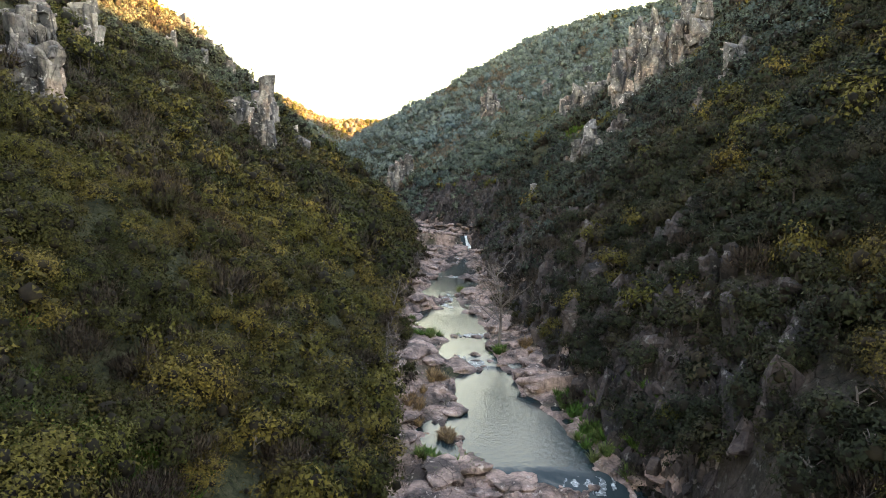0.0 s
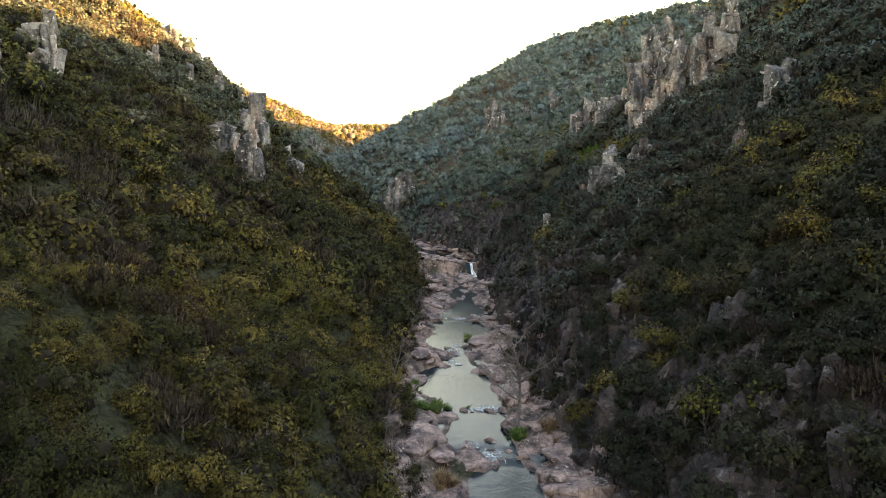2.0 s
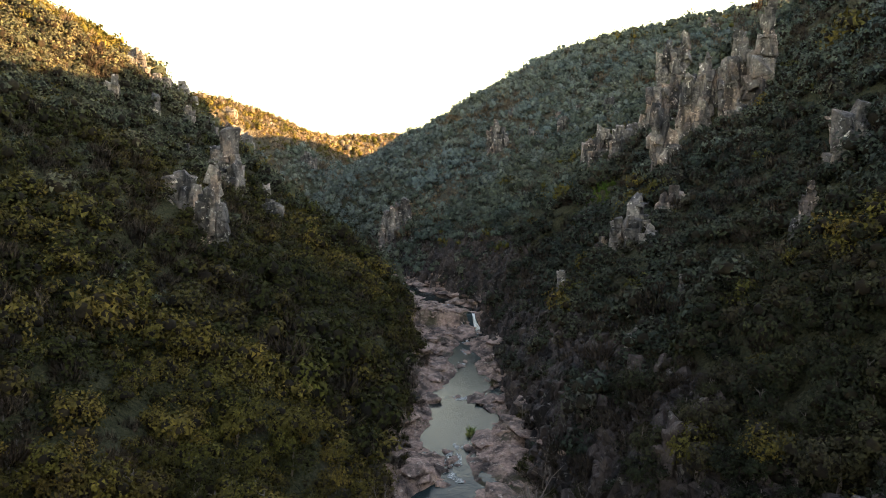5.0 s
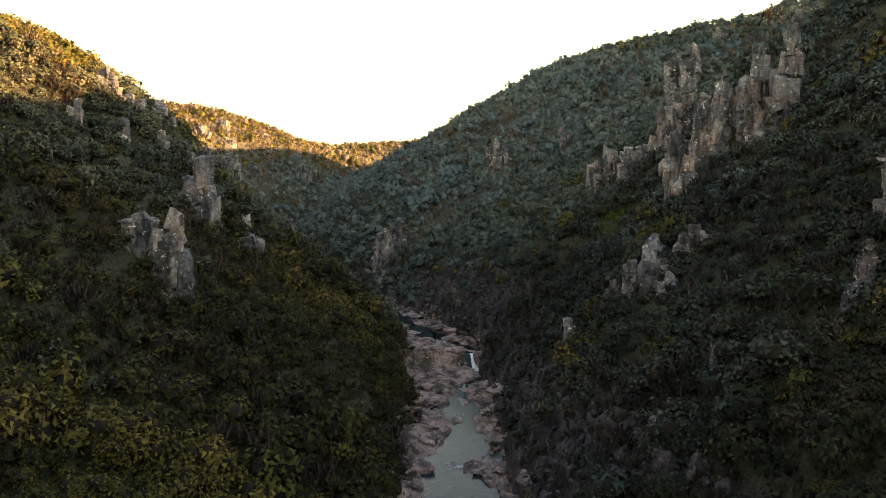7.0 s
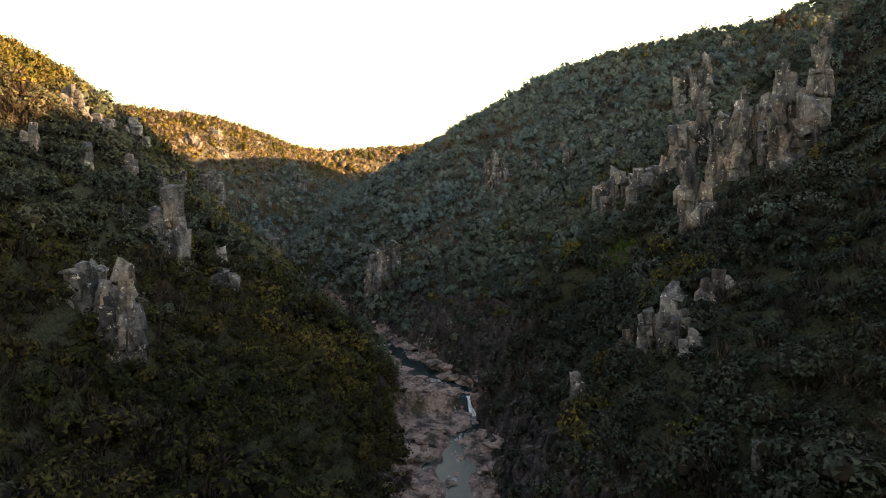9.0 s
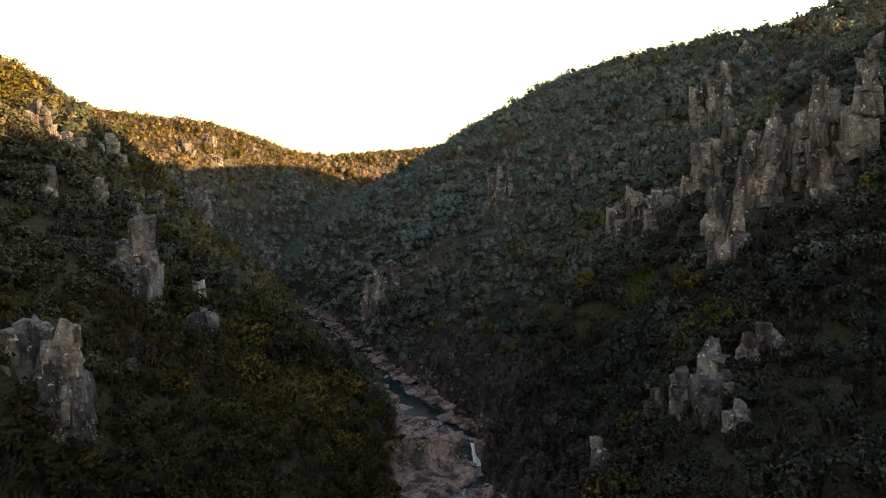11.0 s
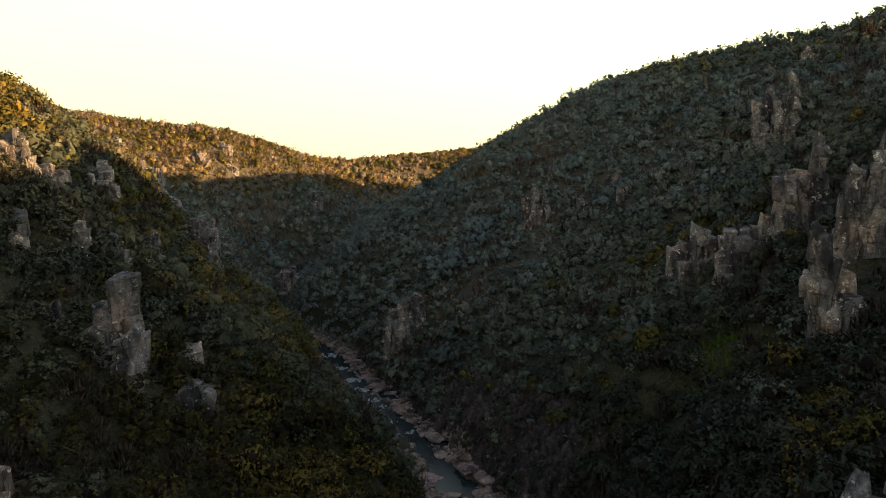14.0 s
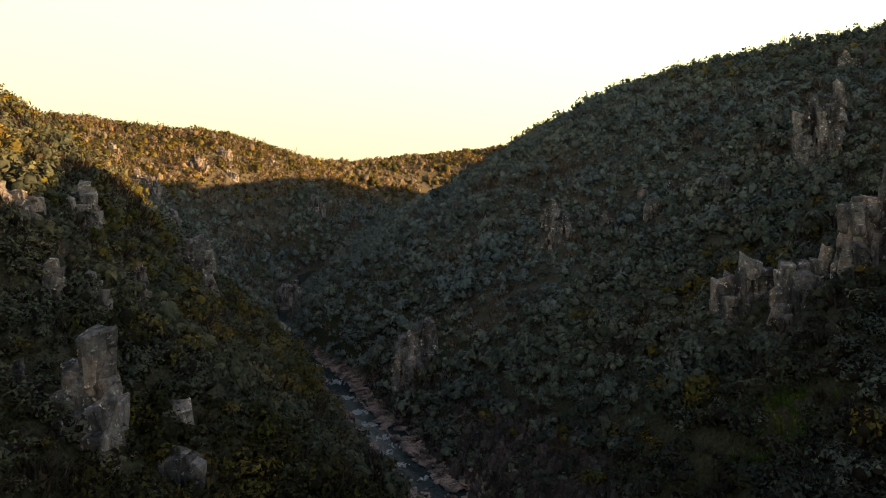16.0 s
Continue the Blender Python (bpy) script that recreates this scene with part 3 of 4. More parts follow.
def species(p, seed):
    """0 evergreen, 1 yellowing, 2 bare brown; in drifts."""
    r = np.random.RandomState(seed)
    v = 0.7 * fbm(p[:, 0], p[:, 1], 22, 3) + r.normal(size=len(p)) * 0.5
    left = p[:, 4] < 0
    yellow = v > np.where(left & (p[:, 1] < 125), 0.26, np.where(left & (p[:, 1] > 225), 0.3, 0.92))
    brown = v < np.where(left & (p[:, 1] > 260), -0.3, np.where(left & (p[:, 1] < 125), -0.45, -0.6))
    return np.where(yellow, 1, np.where(brown, 2, 0))


LEAVES = (GREEN, OLIVE, BROWN)
# the right slope takes the evergreen that has shade in its colour
SHADY = (SHADE_GREEN, OLIVE, BROWN)
KIND = ("evergreen oak", "yellowing oak", "leafless brown shrub")


def plant_band(name, p, templates, size, spread, seed, label, leaves=LEAVES, hollow=True):
    sp = species(p, seed)
    r = np.random.RandomState(seed + 1)
    sizes = size * (1 + spread * (r.rand(len(p)) - 0.45)) * (1 + 0.25 * fbm(p[:, 0], p[:, 1], 15, 2)) * np.exp(0.2 * np.clip(r.normal(size=len(p)), -1.5, 1.0))
    tints = r.rand(len(p))
    for k in range(3):
        i = sp == k
        if i.sum() < 3:
            continue
        v, f, t, nv, inner = thicket(p[i], sizes[i] * (1, 1, 0.85)[k], tints[i], templates[k], seed + 5 + k)
        me = mesh_of(name, v, f, leaves[k], flat=False)
        give(me, "tint", t)
        soften(me, nv)
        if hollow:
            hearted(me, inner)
        tagged(new(name, me), "%s of %s on the gorge slope" % (label, KIND[k] + "s"), "woodland", kind="stuff")


def crowns(seed, lobes, leaves, leaf, core):
    """Six crowns of each of the three kinds: evergreen, yellowing, leafless."""
    return [[crown_arrays(seed + 10 * k + j, lobes, leaves, leaf, (0.85, 0.95, 0.9)[k], core * (1, 0.9, 0.55)[k], k == 2) for j in range(6)] for k in range(3)]


CLOSE = crowns(110, 14, 2900, 0.029, 0.40)
NEAR = crowns(130, 12, 1050, 0.053, 0.44)
UPPERS = crowns(150, 8, 450, 0.070, 0.48)
MIDDLE = crowns(200, 5, 195, 0.108, 0.50)
REAR = crowns(300, 3, 96, 0.135, 0.50)
DEEP = crowns(350, 2, 62, 0.165, 0.52)
FARTHEST = crowns(400, 1, 36, 0.22, 0.60)
LOW = crowns(450, 2, 80, 0.10, 0.42)


def cone(p):
    """The stretch of slope that opens ahead of the gorge's mouth."""
    return np.abs(p[:, 0]) < 0.68 * p[:, 1] + 9


near = thin(scatter(14, 112, 2.7, 66, 76, 1), 2)
middle = thin(scatter(112, 215, 2.65, 112, 125, 3), 4)
aside = np.concatenate((near[~cone(near)], middle[~cone(middle)]))
aside = aside[::2]
near, middle = near[cone(near)], middle[cone(middle)]
rear = thin(scatter(215, 430, 2.85, 108, 135, 5), 6)
farthest = np.concatenate((thin(scatter(430, 720, 4.0, 190, 2, 7), 8), thin(scatter(430, 720, 6.0, 2, 110, 17), 18), thin(scatter(720, 1250, 6.5, 190, 120, 27), 28)))
sides = scatter(-60, 14, 4.5, 70, 80, 8)
brow = np.concatenate((scatter(28, 112, 5.0, 110, 130, 9), scatter(112, 215, 4.0, 160, 180, 10), scatter(215, 430, 4.2, 170, 270, 12)))
top = np.where(brow[:, 1] < 112, np.where(brow[:, 4] < 0, 66, 76), np.where(brow[:, 1] < 215, np.where(brow[:, 4] < 0, 112, 125), np.where(brow[:, 4] < 0, 108, 135)))
brow = brow[brow[:, 3] > top]

# the plants nearest to the stream stand singly
lone = np.zeros(len(near), bool)
order = np.argsort(near[:, 3] + 0.45 * np.abs(near[:, 1] - 75))
sp_near = species(near, 21)
for k in range(3):
    lone[[i for i in order if sp_near[i] == k][:(270, 120, 90)[k]]] = True
crown_mesh = {}
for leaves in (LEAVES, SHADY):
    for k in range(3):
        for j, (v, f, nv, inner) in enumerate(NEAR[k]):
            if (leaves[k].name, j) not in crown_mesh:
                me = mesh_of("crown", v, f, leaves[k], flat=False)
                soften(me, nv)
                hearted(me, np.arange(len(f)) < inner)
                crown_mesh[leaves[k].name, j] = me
trunk_shared = []
for j in range(4):
    v, f = trunk_mesh(60 + j, 1.0, 0.055, 4, 0.8)
    trunk_shared.append(mesh_of("trunk", v, f, BARK, flat=False))
r = np.random.RandomState(33)
for i in np.nonzero(lone)[0]:
    k = sp_near[i]
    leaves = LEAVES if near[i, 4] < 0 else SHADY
    s = 2.25 * (1 + 0.8 * (r.rand() - 0.45)) * (1, 1, 0.8)[k]
    name = ("oak_tree", "yellowing_tree", "leafless_shrub")[k]
    label = ("dense dark green evergreen oak on the gorge slope", "yellow-green oak turning colour on the gorge slope", "leafless grey-brown shrub on the gorge slope")[k]
    tree = tagged(new(name), label, ("tree", "tree", "shrub")[k], "trees on the near slopes")
    tree.matrix_basis = pose(near[i, 0], near[i, 1], near[i, 2] - 0.1, 0, 0, r.rand() * 360)
    part("trunk", trunk_shared[r.randint(4)], tree, Matrix.Diagonal((s, s, s, 1)))
    part("crown", crown_mesh[leaves[k].name, r.randint(6)], tree, Matrix.Diagonal((s, s, s * (0.8 + 0.5 * r.rand()), 1)))

up = near[:, 3] > 13
sunny = near[:, 4] < 0
plant_band("woodland", near[~lone & ~up & (near[:, 1] < 66)], CLOSE, 2.2, 0.8, 41, "feathery thicket")
plant_band("woodland", near[~lone & ~up & (near[:, 1] >= 66)], NEAR, 2.25, 0.8, 40, "dense thicket")
front = (near[:, 1] < 66) & (near[:, 3] < 45)
plant_band("woodland", near[~lone & up & sunny & front], CLOSE, 2.2, 0.8, 46, "dense feathery thicket")
plant_band("woodland", near[~lone & up & sunny & ~front], UPPERS, 2.25, 0.8, 47, "dense upper thicket")
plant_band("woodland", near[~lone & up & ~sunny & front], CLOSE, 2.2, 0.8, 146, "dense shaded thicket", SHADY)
plant_band("woodland", near[~lone & up & ~sunny & ~front], UPPERS, 2.25, 0.8, 147, "dense shaded upper thicket", SHADY)
under = np.concatenate((scatter(22, 125, 2.7, 66, 76, 14), scatter(125, 180, 3.2, 80, 70, 16)))
under = thin(under[cone(under)], 15)
plant_band("undergrowth", under[under[:, 4] < 0], LOW, 1.3, 0.8, 44, "low undergrowth")
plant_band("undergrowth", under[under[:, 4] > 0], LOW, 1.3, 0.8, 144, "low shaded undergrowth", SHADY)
drift = np.random.RandomState(57)
sunny = middle[:, 4] < 0
high = middle[:, 3] + 0.25 * (middle[:, 1] - 165) > np.where(sunny, 46, 50) + 8 * fbm(middle[:, 0], middle[:, 1], 20, 2) + 12 * drift.normal(size=len(middle))
plant_band("woodland", middle[~high & sunny], MIDDLE, 2.05, 0.8, 50, "dense thicket")
# bands step through the haze-paled tones with distance and height
plant_band("woodland", middle[~high & ~sunny], MIDDLE, 2.05, 0.8, 150, "dense shaded thicket", (MID_HAZE, OLIVE, BROWN))
plant_band("woodland", middle[high & sunny], MIDDLE, 2.05, 0.8, 54, "dense haze-paled olive thicket", (HAZED_OLIVE, OLIVE, BROWN))
plant_band("woodland", middle[high & ~sunny], MIDDLE, 2.05, 0.8, 154, "dense upper thicket", (FAR_HAZE, OLIVE, BROWN))
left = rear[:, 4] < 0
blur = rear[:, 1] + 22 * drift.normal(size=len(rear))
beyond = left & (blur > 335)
# sunlit ridge: the low sun's gold is put into its leaf colours
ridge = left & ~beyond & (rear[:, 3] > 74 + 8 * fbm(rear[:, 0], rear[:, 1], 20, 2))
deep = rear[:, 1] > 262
plain = left & ~beyond & ~ridge
plant_band("woodland", rear[plain & ~deep], REAR, 2.2, 0.7, 60, "distant haze-paled olive cover", (HAZED_OLIVE, OLIVE, BROWN), hollow=False)
plant_band("woodland", rear[plain & deep], DEEP, 2.2, 0.7, 62, "far haze-paled olive cover", (HAZED_OLIVE, OLIVE, BROWN), hollow=False)
plant_band("woodland", rear[ridge], REAR, 2.2, 0.7, 160, "sun-tinted ridge cover", (OLIVE, OLIVE, RUSSET), hollow=False)
plant_band("woodland", rear[~left & (blur < 222)], REAR, 2.2, 0.7, 61, "distant shaded cover", (MID_HAZE, OLIVE, BROWN), hollow=False)
plant_band("woodland", rear[~left & (blur >= 222) & ~deep], REAR, 2.2, 0.7, 66, "distant cover", (FAR_HAZE, OLIVE, BROWN), hollow=False)
plant_band("woodland", rear[~left & deep & (blur >= 222) & (blur < 285)], DEEP, 2.2, 0.7, 69, "distant haze-grey cover", (FAR_HAZE, FAR_HAZE, RUSSET), hollow=False)
plant_band("woodland", rear[~left & deep & (blur >= 285)], DEEP, 2.2, 0.7, 67, "far haze-grey cover", (DEEP_HAZE, FAR_HAZE, RUSSET), hollow=False)
# hilltops in the sun take yellow and russet leaves for its warm light
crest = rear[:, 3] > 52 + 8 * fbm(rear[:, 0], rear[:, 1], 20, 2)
plant_band("woodland", rear[beyond & ~crest], DEEP, 2.2, 0.7, 64, "distant cover", (DEEP_HAZE, FAR_HAZE, RUSSET), hollow=False)
plant_band("woodland", rear[beyond & crest], DEEP, 2.0, 0.7, 164, "sun-tinted hilltop cover", (OLIVE, RUSSET, RUSSET), hollow=False)
plant_band("woodland", brow[brow[:, 4] > 0], FARTHEST, 2.0, 0.5, 70, "cover", (FAR_HAZE, OLIVE, BROWN), hollow=False)
# left brow: sunlight's gold as leaf colour
plant_band("woodland", brow[brow[:, 4] < 0], FARTHEST, 2.0, 0.5, 170, "sun-tinted brow cover", (OLIVE, OLIVE, RUSSET), hollow=False)
plant_band("woodland", np.concatenate((sides, aside)), FARTHEST, 2.6, 0.5, 80, "cover", hollow=False)
# far crests carry the sunlight in their leaf colours too
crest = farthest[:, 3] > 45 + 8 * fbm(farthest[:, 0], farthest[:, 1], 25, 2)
plant_band("woodland", farthest[~crest], FARTHEST, 2.4, 0.6, 90, "far cover", (DEEP_HAZE, FAR_HAZE, RUSSET), hollow=False)
plant_band("woodland", farthest[crest], FARTHEST, 2.2, 0.6, 190, "far sun-tinted cover", (OLIVE, RUSSET, RUSSET), hollow=False)
r = np.random.RandomState(29)
hill = np.zeros((4600, 5))
hill[:, 0], hill[:, 1], hill[:, 3], hill[:, 4] = -210 + 340 * r.rand(4600), 712 + 348 * r.rand(4600), 50, -1
hill[:, 2] = land(hill[:, 0], hill[:, 1])
# the far hill's sunlit tint, again by yellow and russet leaves
plant_band("woodland", hill, crowns(420, 1, 24, 0.26, 0.8), 2.6, 0.8, 95, "sparse far cover", (OLIVE, RUSSET, RUSSET), hollow=False)


# ---- rock ----
def block(bm, r, centre, size, points=15, square=0.55):
    """An angular block: the hull of random corners, boxy where square is high."""
    d = r.normal(size=(points, 3))
    d /= np.abs(d).max(axis=1)[:, None] ** square * np.linalg.norm(d, axis=1)[:, None] ** (1 - square)
    d *= (0.78 + 0.22 * r.rand(points))[:, None] * 0.5
    vs = [bm.verts.new(Vector(centre) + Vector(q * size)) for q in d]
    hull = bmesh.ops.convex_hull(bm, input=vs)
    bmesh.ops.delete(bm, geom=[g for g in hull["geom_interior"] if isinstance(g, bmesh.types.BMVert)], context="VERTS")


def boulder_mesh(name, seed, mat, level=3, rough=0.28, boxy=0.35, flat=True):
    """A worn boulder of size about 1 on z = 0, with planed sides and hollows."""
    r = np.random.RandomState(seed)
    bm = bmesh.new()
    bmesh.ops.create_icosphere(bm, subdivisions=level, radius=0.5)
    cuts = [(Vector(d).normalized(), 0.30 + 0.14 * r.rand()) for d in r.normal(size=(7, 3))]
    off = Vector(r.rand(3) * 50)
    for q in bm.verts:
        p = q.co.copy()
        p *= 1 + boxy * (0.5 / max(abs(c) for c in p) - 1) * 0.5
        for d, k in cuts:
            over = p.dot(d) - k
            if over > 0:
                p -= d * over * 0.85
        q.co = p * (1 + rough * noise.fractal(p * 3 + off, 0.8, 2.0, 4))
        q.co.z += 0.5
    return from_bm(name, bm, mat, flat)


def block_mesh(seed, mat, name="rock_block", jitter=0.2):
    """A jointed block, size 1 about its middle: a skewed cuboid with worn edges and chipped faces."""
    r = np.random.RandomState(seed)
    bm = bmesh.new()
    bmesh.ops.create_cube(bm, size=1.0)
    for q in bm.verts:
        q.co += Vector(r.rand(3) - 0.5) * jitter
    bmesh.ops.bevel(bm, geom=list(bm.edges), offset=0.07, segments=1, affect="EDGES")
    bmesh.ops.triangulate(bm, faces=bm.faces)
    bmesh.ops.subdivide_edges(bm, edges=[e for e in bm.edges if e.calc_length() > 0.5], cuts=1)
    bmesh.ops.triangulate(bm, faces=bm.faces)
    off = Vector(r.rand(3) * 50)
    for q in bm.verts:
        q.co += q.co.normalized() * 0.10 * noise.fractal(q.co * 2.5 + off, 0.8, 2.0, 3)
    return from_bm(name, bm, mat)


blocks = [block_mesh(500 + k, CLIFF, jitter=0.55) for k in range(20)]
slabs = [boulder_mesh("flat_rock", 560 + k, BED, 3, 0.34, 0.75, False) for k in range(10)]
dark_blocks = [block_mesh(580 + k, SHADED_ROCK, "gorge_rock", 0.4) for k in range(10)]


def pile(thing, stock, r, px, py, foot, wide, deep, top, turn):
    """Skewed blocks wedged into a jointed column with a broken tip, and spalls on its face."""
    z, lean, k = foot, (r.rand() - 0.5) * 0.10, 1.0
    while z < top - 0.25:
        left_ = top - z
        high = min(wide * (0.8 + 1.2 * r.rand()), left_ + 0.1)
        if left_ - high < 0.35 * wide:
            high = left_
        jx, jy = lean * (z - foot) + (r.rand() - 0.5) * 0.3 * wide, (r.rand() - 0.5) * 0.5 * deep
        tip = 0.84 if z + high > top - 0.3 else 1.0
        part("rock_block", stock[r.randint(len(stock))], thing, Matrix.Translation((px + jx, py + jy, z + high / 2))
             @ Euler(((r.rand() - 0.5) * 0.26, (r.rand() - 0.5) * 0.26, turn + (r.rand() - 0.5) * 1.0)).to_matrix().to_4x4() @ Matrix.Diagonal((wide * k * tip * (0.95 + 0.4 * r.rand()), deep * k * tip * (0.95 + 0.5 * r.rand()), high * 1.25, 1)))
        s, side = 0.30 + 0.3 * r.rand(), r.rand() * 6.283
        part("rock_block", stock[r.randint(len(stock))], thing, Matrix.Translation((px + jx + math.cos(side) * wide * k * 0.45, py + jy - abs(math.sin(side)) * deep * k * 0.5, z + high * (0.1 + 0.5 * r.rand())))
             @ Euler(((r.rand() - 0.5) * 0.4, (r.rand() - 0.5) * 0.4, r.rand() * 6.283)).to_matrix().to_4x4() @ Matrix.Diagonal((wide * s, deep * s, high * (0.4 + 0.5 * r.rand()), 1)))
        z += high * 0.92
        k = max(0.62, k * (1 - 0.10 * r.rand()))


def crag(x, y, w, h, seed, label, stock=blocks, name="rock_crag"):
    """A bare crag: a jointed wall of wedged blocks with a broken skyline and lower buttresses before it."""
    r = np.random.RandomState(seed)
    z = float(land(x, y))
    thing = tagged(new(name), label, "rock", "crags on the slopes")
    thing.matrix_basis = pose(x, y, z)
    n = max(3, int(round(w / (1.5 if h > 6.5 else 1.15))))
    peak, turn = r.randint(0, n), (r.rand() - 0.5) * 0.8
    for k in range(n):
        u = (k + 0.5) / n - 0.5
        top = h * (1.0 if k == peak else max(0.5, 0.97 - 0.4 * abs(k - peak) / n - 0.26 * r.rand()))
        wide = w / n * (1.25 + 0.5 * r.rand())
        px, py = u * w * 0.92, (r.rand() - 0.4) * 0.25 * w + 0.3
        foot = min(float(land(x + px, y + py)) - z, 0) - 1.0
        pile(thing, stock, r, px, py, foot, wide, wide * (0.8 + 0.4 * r.rand()), top, turn)
        if h > 5 and r.rand() < 0.6:
            qx, qy = px + (r.rand() - 0.5) * wide, py - wide * (0.6 + 0.5 * r.rand())
            foot = min(float(land(x + qx, y + qy)) - z, 0) - 1.0
            pile(thing, stock, r, qx, qy, foot, wide * 0.85, wide * 0.8, foot + (top - foot) * (0.3 + 0.4 * r.rand()), turn)
    return thing


for i, (x, y, w, h) in enumerate(RIGHT_CRAGS):
    crag(x, y, w, h, 600 + i, "tall weathered grey-buff crag with vertical cracks" if h > 10 else "weathered grey crag standing out of the scrub")
for i, (x, y, w, h) in enumerate(LEFT_CRAGS):
    crag(x, y, w, h, 640 + i, "tall weathered grey rock tower above the oaks" if h > 10 else "pale weathered rock outcrop among oaks")
for i, (x, y, w, h) in enumerate(RIGHT_ROCKS):
    crag(x, y, w, h, 680 + i, "small lichen-spotted grey outcrop on the dark slope")
for i, (x, y, w, h) in enumerate(FAR_ROCKS):
    crag(x, y, w, h, 720 + i, "distant pale rock outcrop on the hillside")

dome = boulder_mesh("dark_boulder", 790, SHADED_ROCK, 4, 0.42, 0.1, True)
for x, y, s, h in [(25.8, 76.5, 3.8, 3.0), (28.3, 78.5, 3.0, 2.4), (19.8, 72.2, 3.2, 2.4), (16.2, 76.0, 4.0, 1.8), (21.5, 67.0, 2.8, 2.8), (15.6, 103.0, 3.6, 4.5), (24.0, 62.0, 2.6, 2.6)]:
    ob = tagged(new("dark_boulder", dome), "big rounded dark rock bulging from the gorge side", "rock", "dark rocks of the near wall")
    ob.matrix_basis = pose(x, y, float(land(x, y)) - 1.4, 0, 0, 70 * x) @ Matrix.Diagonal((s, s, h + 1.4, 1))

# ---- the stream bed ----
boulders = [boulder_mesh("boulder", 800 + k, BED) for k in range(10)]
r = np.random.RandomState(91)
count = 0
while count < 295:
    y = 40 + 215 * r.rand() ** 1.15
    a, b = float(along(FOOT, y, 1)), float(along(FOOT, y, 2))
    wl_, wr_ = float(along(STREAM, y, 1)), float(along(STREAM, y, 2))
    x = a - 0.5 + (b - a + 2.0) * r.rand()
    inside = min(x - wl_, wr_ - x)
    if inside > 0.9 and not (r.rand() < 0.16):
        continue
    s = 0.7 + 2.8 * r.rand() ** 2.0
    if inside > 0.9:
        s = min(s, 0.9)
    flat = 0.3 + 0.45 * r.rand()
    if s < 1.3:
        ob = tagged(new("boulder", boulders[r.randint(10)]), "water-worn pinkish grey boulder in the stream bed", "boulder", "stream bed boulders")
        ob.matrix_basis = pose(x, y, float(land(x, y)) - 0.35 * s * flat, 8 * (r.rand() - 0.5), 8 * (r.rand() - 0.5), 360 * r.rand()) @ Matrix.Diagonal((s * (1.0 + 0.9 * r.rand()), s, s * flat * 1.2, 1))
    else:
        ob = tagged(new("flat_rock", slabs[r.randint(10)]), "large flat pinkish rock slab beside the stream", "rock", "stream bed slabs")
        ob.matrix_basis = pose(x, y, float(land(x, y)) - 0.18 * s, 12 * (r.rand() - 0.5), 12 * (r.rand() - 0.5), 90 + 50 * (r.rand() - 0.5)) @ Matrix.Diagonal((s * (1.3 + 1.2 * r.rand()), s * 1.2, s * (0.3 + 0.3 * r.rand()), 1))
    count += 1

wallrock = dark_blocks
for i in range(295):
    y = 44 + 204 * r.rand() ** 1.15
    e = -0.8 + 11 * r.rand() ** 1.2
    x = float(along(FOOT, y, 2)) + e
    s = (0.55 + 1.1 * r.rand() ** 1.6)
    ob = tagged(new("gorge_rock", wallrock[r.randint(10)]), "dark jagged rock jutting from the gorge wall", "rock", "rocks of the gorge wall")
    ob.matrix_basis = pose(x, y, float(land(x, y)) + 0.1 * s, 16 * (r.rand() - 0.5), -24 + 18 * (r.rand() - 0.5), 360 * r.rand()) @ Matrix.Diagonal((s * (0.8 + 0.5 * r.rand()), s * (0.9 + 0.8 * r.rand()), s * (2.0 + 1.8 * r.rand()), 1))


def shingle(n, seed, start, end, least, most, mat, wall=0.0, stretch=0.6):
    """Loose stones over the bed, or up the right wall where wall gives its reach; joined."""
    r = np.random.RandomState(seed)
    bm = bmesh.new()
    block(bm, r, (0, 0, 0), np.array((1, 1, stretch)), 12, 0.4)
    bmesh.ops.triangulate(bm, faces=bm.faces)
    bm.verts.index_update()
    bv, bf = np.array([q.co for q in bm.verts]), np.array([[q.index for q in f.verts] for f in bm.faces])
    bm.free()
    y = start + (end - start) * r.rand(n)
    a_, b_ = along(FOOT, y, 1) - 1, along(FOOT, y, 2) + 1
    x = b_ - 1.5 + wall * r.rand(n) ** 1.3 if wall else a_ + (b_ - a_) * r.rand(n)
    z = land(x, y)
    ok = z > along(STREAM, y, 3) - 0.25
    x, y, z = x[ok], y[ok], z[ok]
    s = least + (most - least) * r.rand(len(x)) ** 2
    t = r.rand(len(x)) * 6.283
    tall = 0.7 + 0.8 * r.rand(len(x))
    q = np.stack(((bv[None, :, 0] * np.cos(t)[:, None] - bv[None, :, 1] * np.sin(t)[:, None]) * s[:, None] + x[:, None],
                  (bv[None, :, 0] * np.sin(t)[:, None] + bv[None, :, 1] * np.cos(t)[:, None]) * 1.3 * s[:, None] + y[:, None], bv[None, :, 2] * (s * tall)[:, None] + z[:, None]), 2)
    f = bf[None] + (np.arange(len(x)) * len(bv))[:, None, None]
    label = "dark jagged stones studding the steep gorge wall" if wall else "loose pinkish stones strewn over the stream bed"
    tagged(new("wall_stones" if wall else "shingle", mesh_of("shingle", q.reshape(-1, 3), f.reshape(-1, 3), mat)), label, "stones", kind="stuff")


shingle(7500, 5, 42, 262, 0.18, 0.85, BED)
shingle(2200, 6, 200, 350, 0.4, 1.9, BED, 0.0, 0.5)
shingle(5000, 8, 86, 300, 0.5, 2.2, SHADED_ROCK, 12.0, 1.3)
shingle(1700, 9, 46, 90, 0.4, 1.7, SHADED_ROCK, 13.0, 1.1)


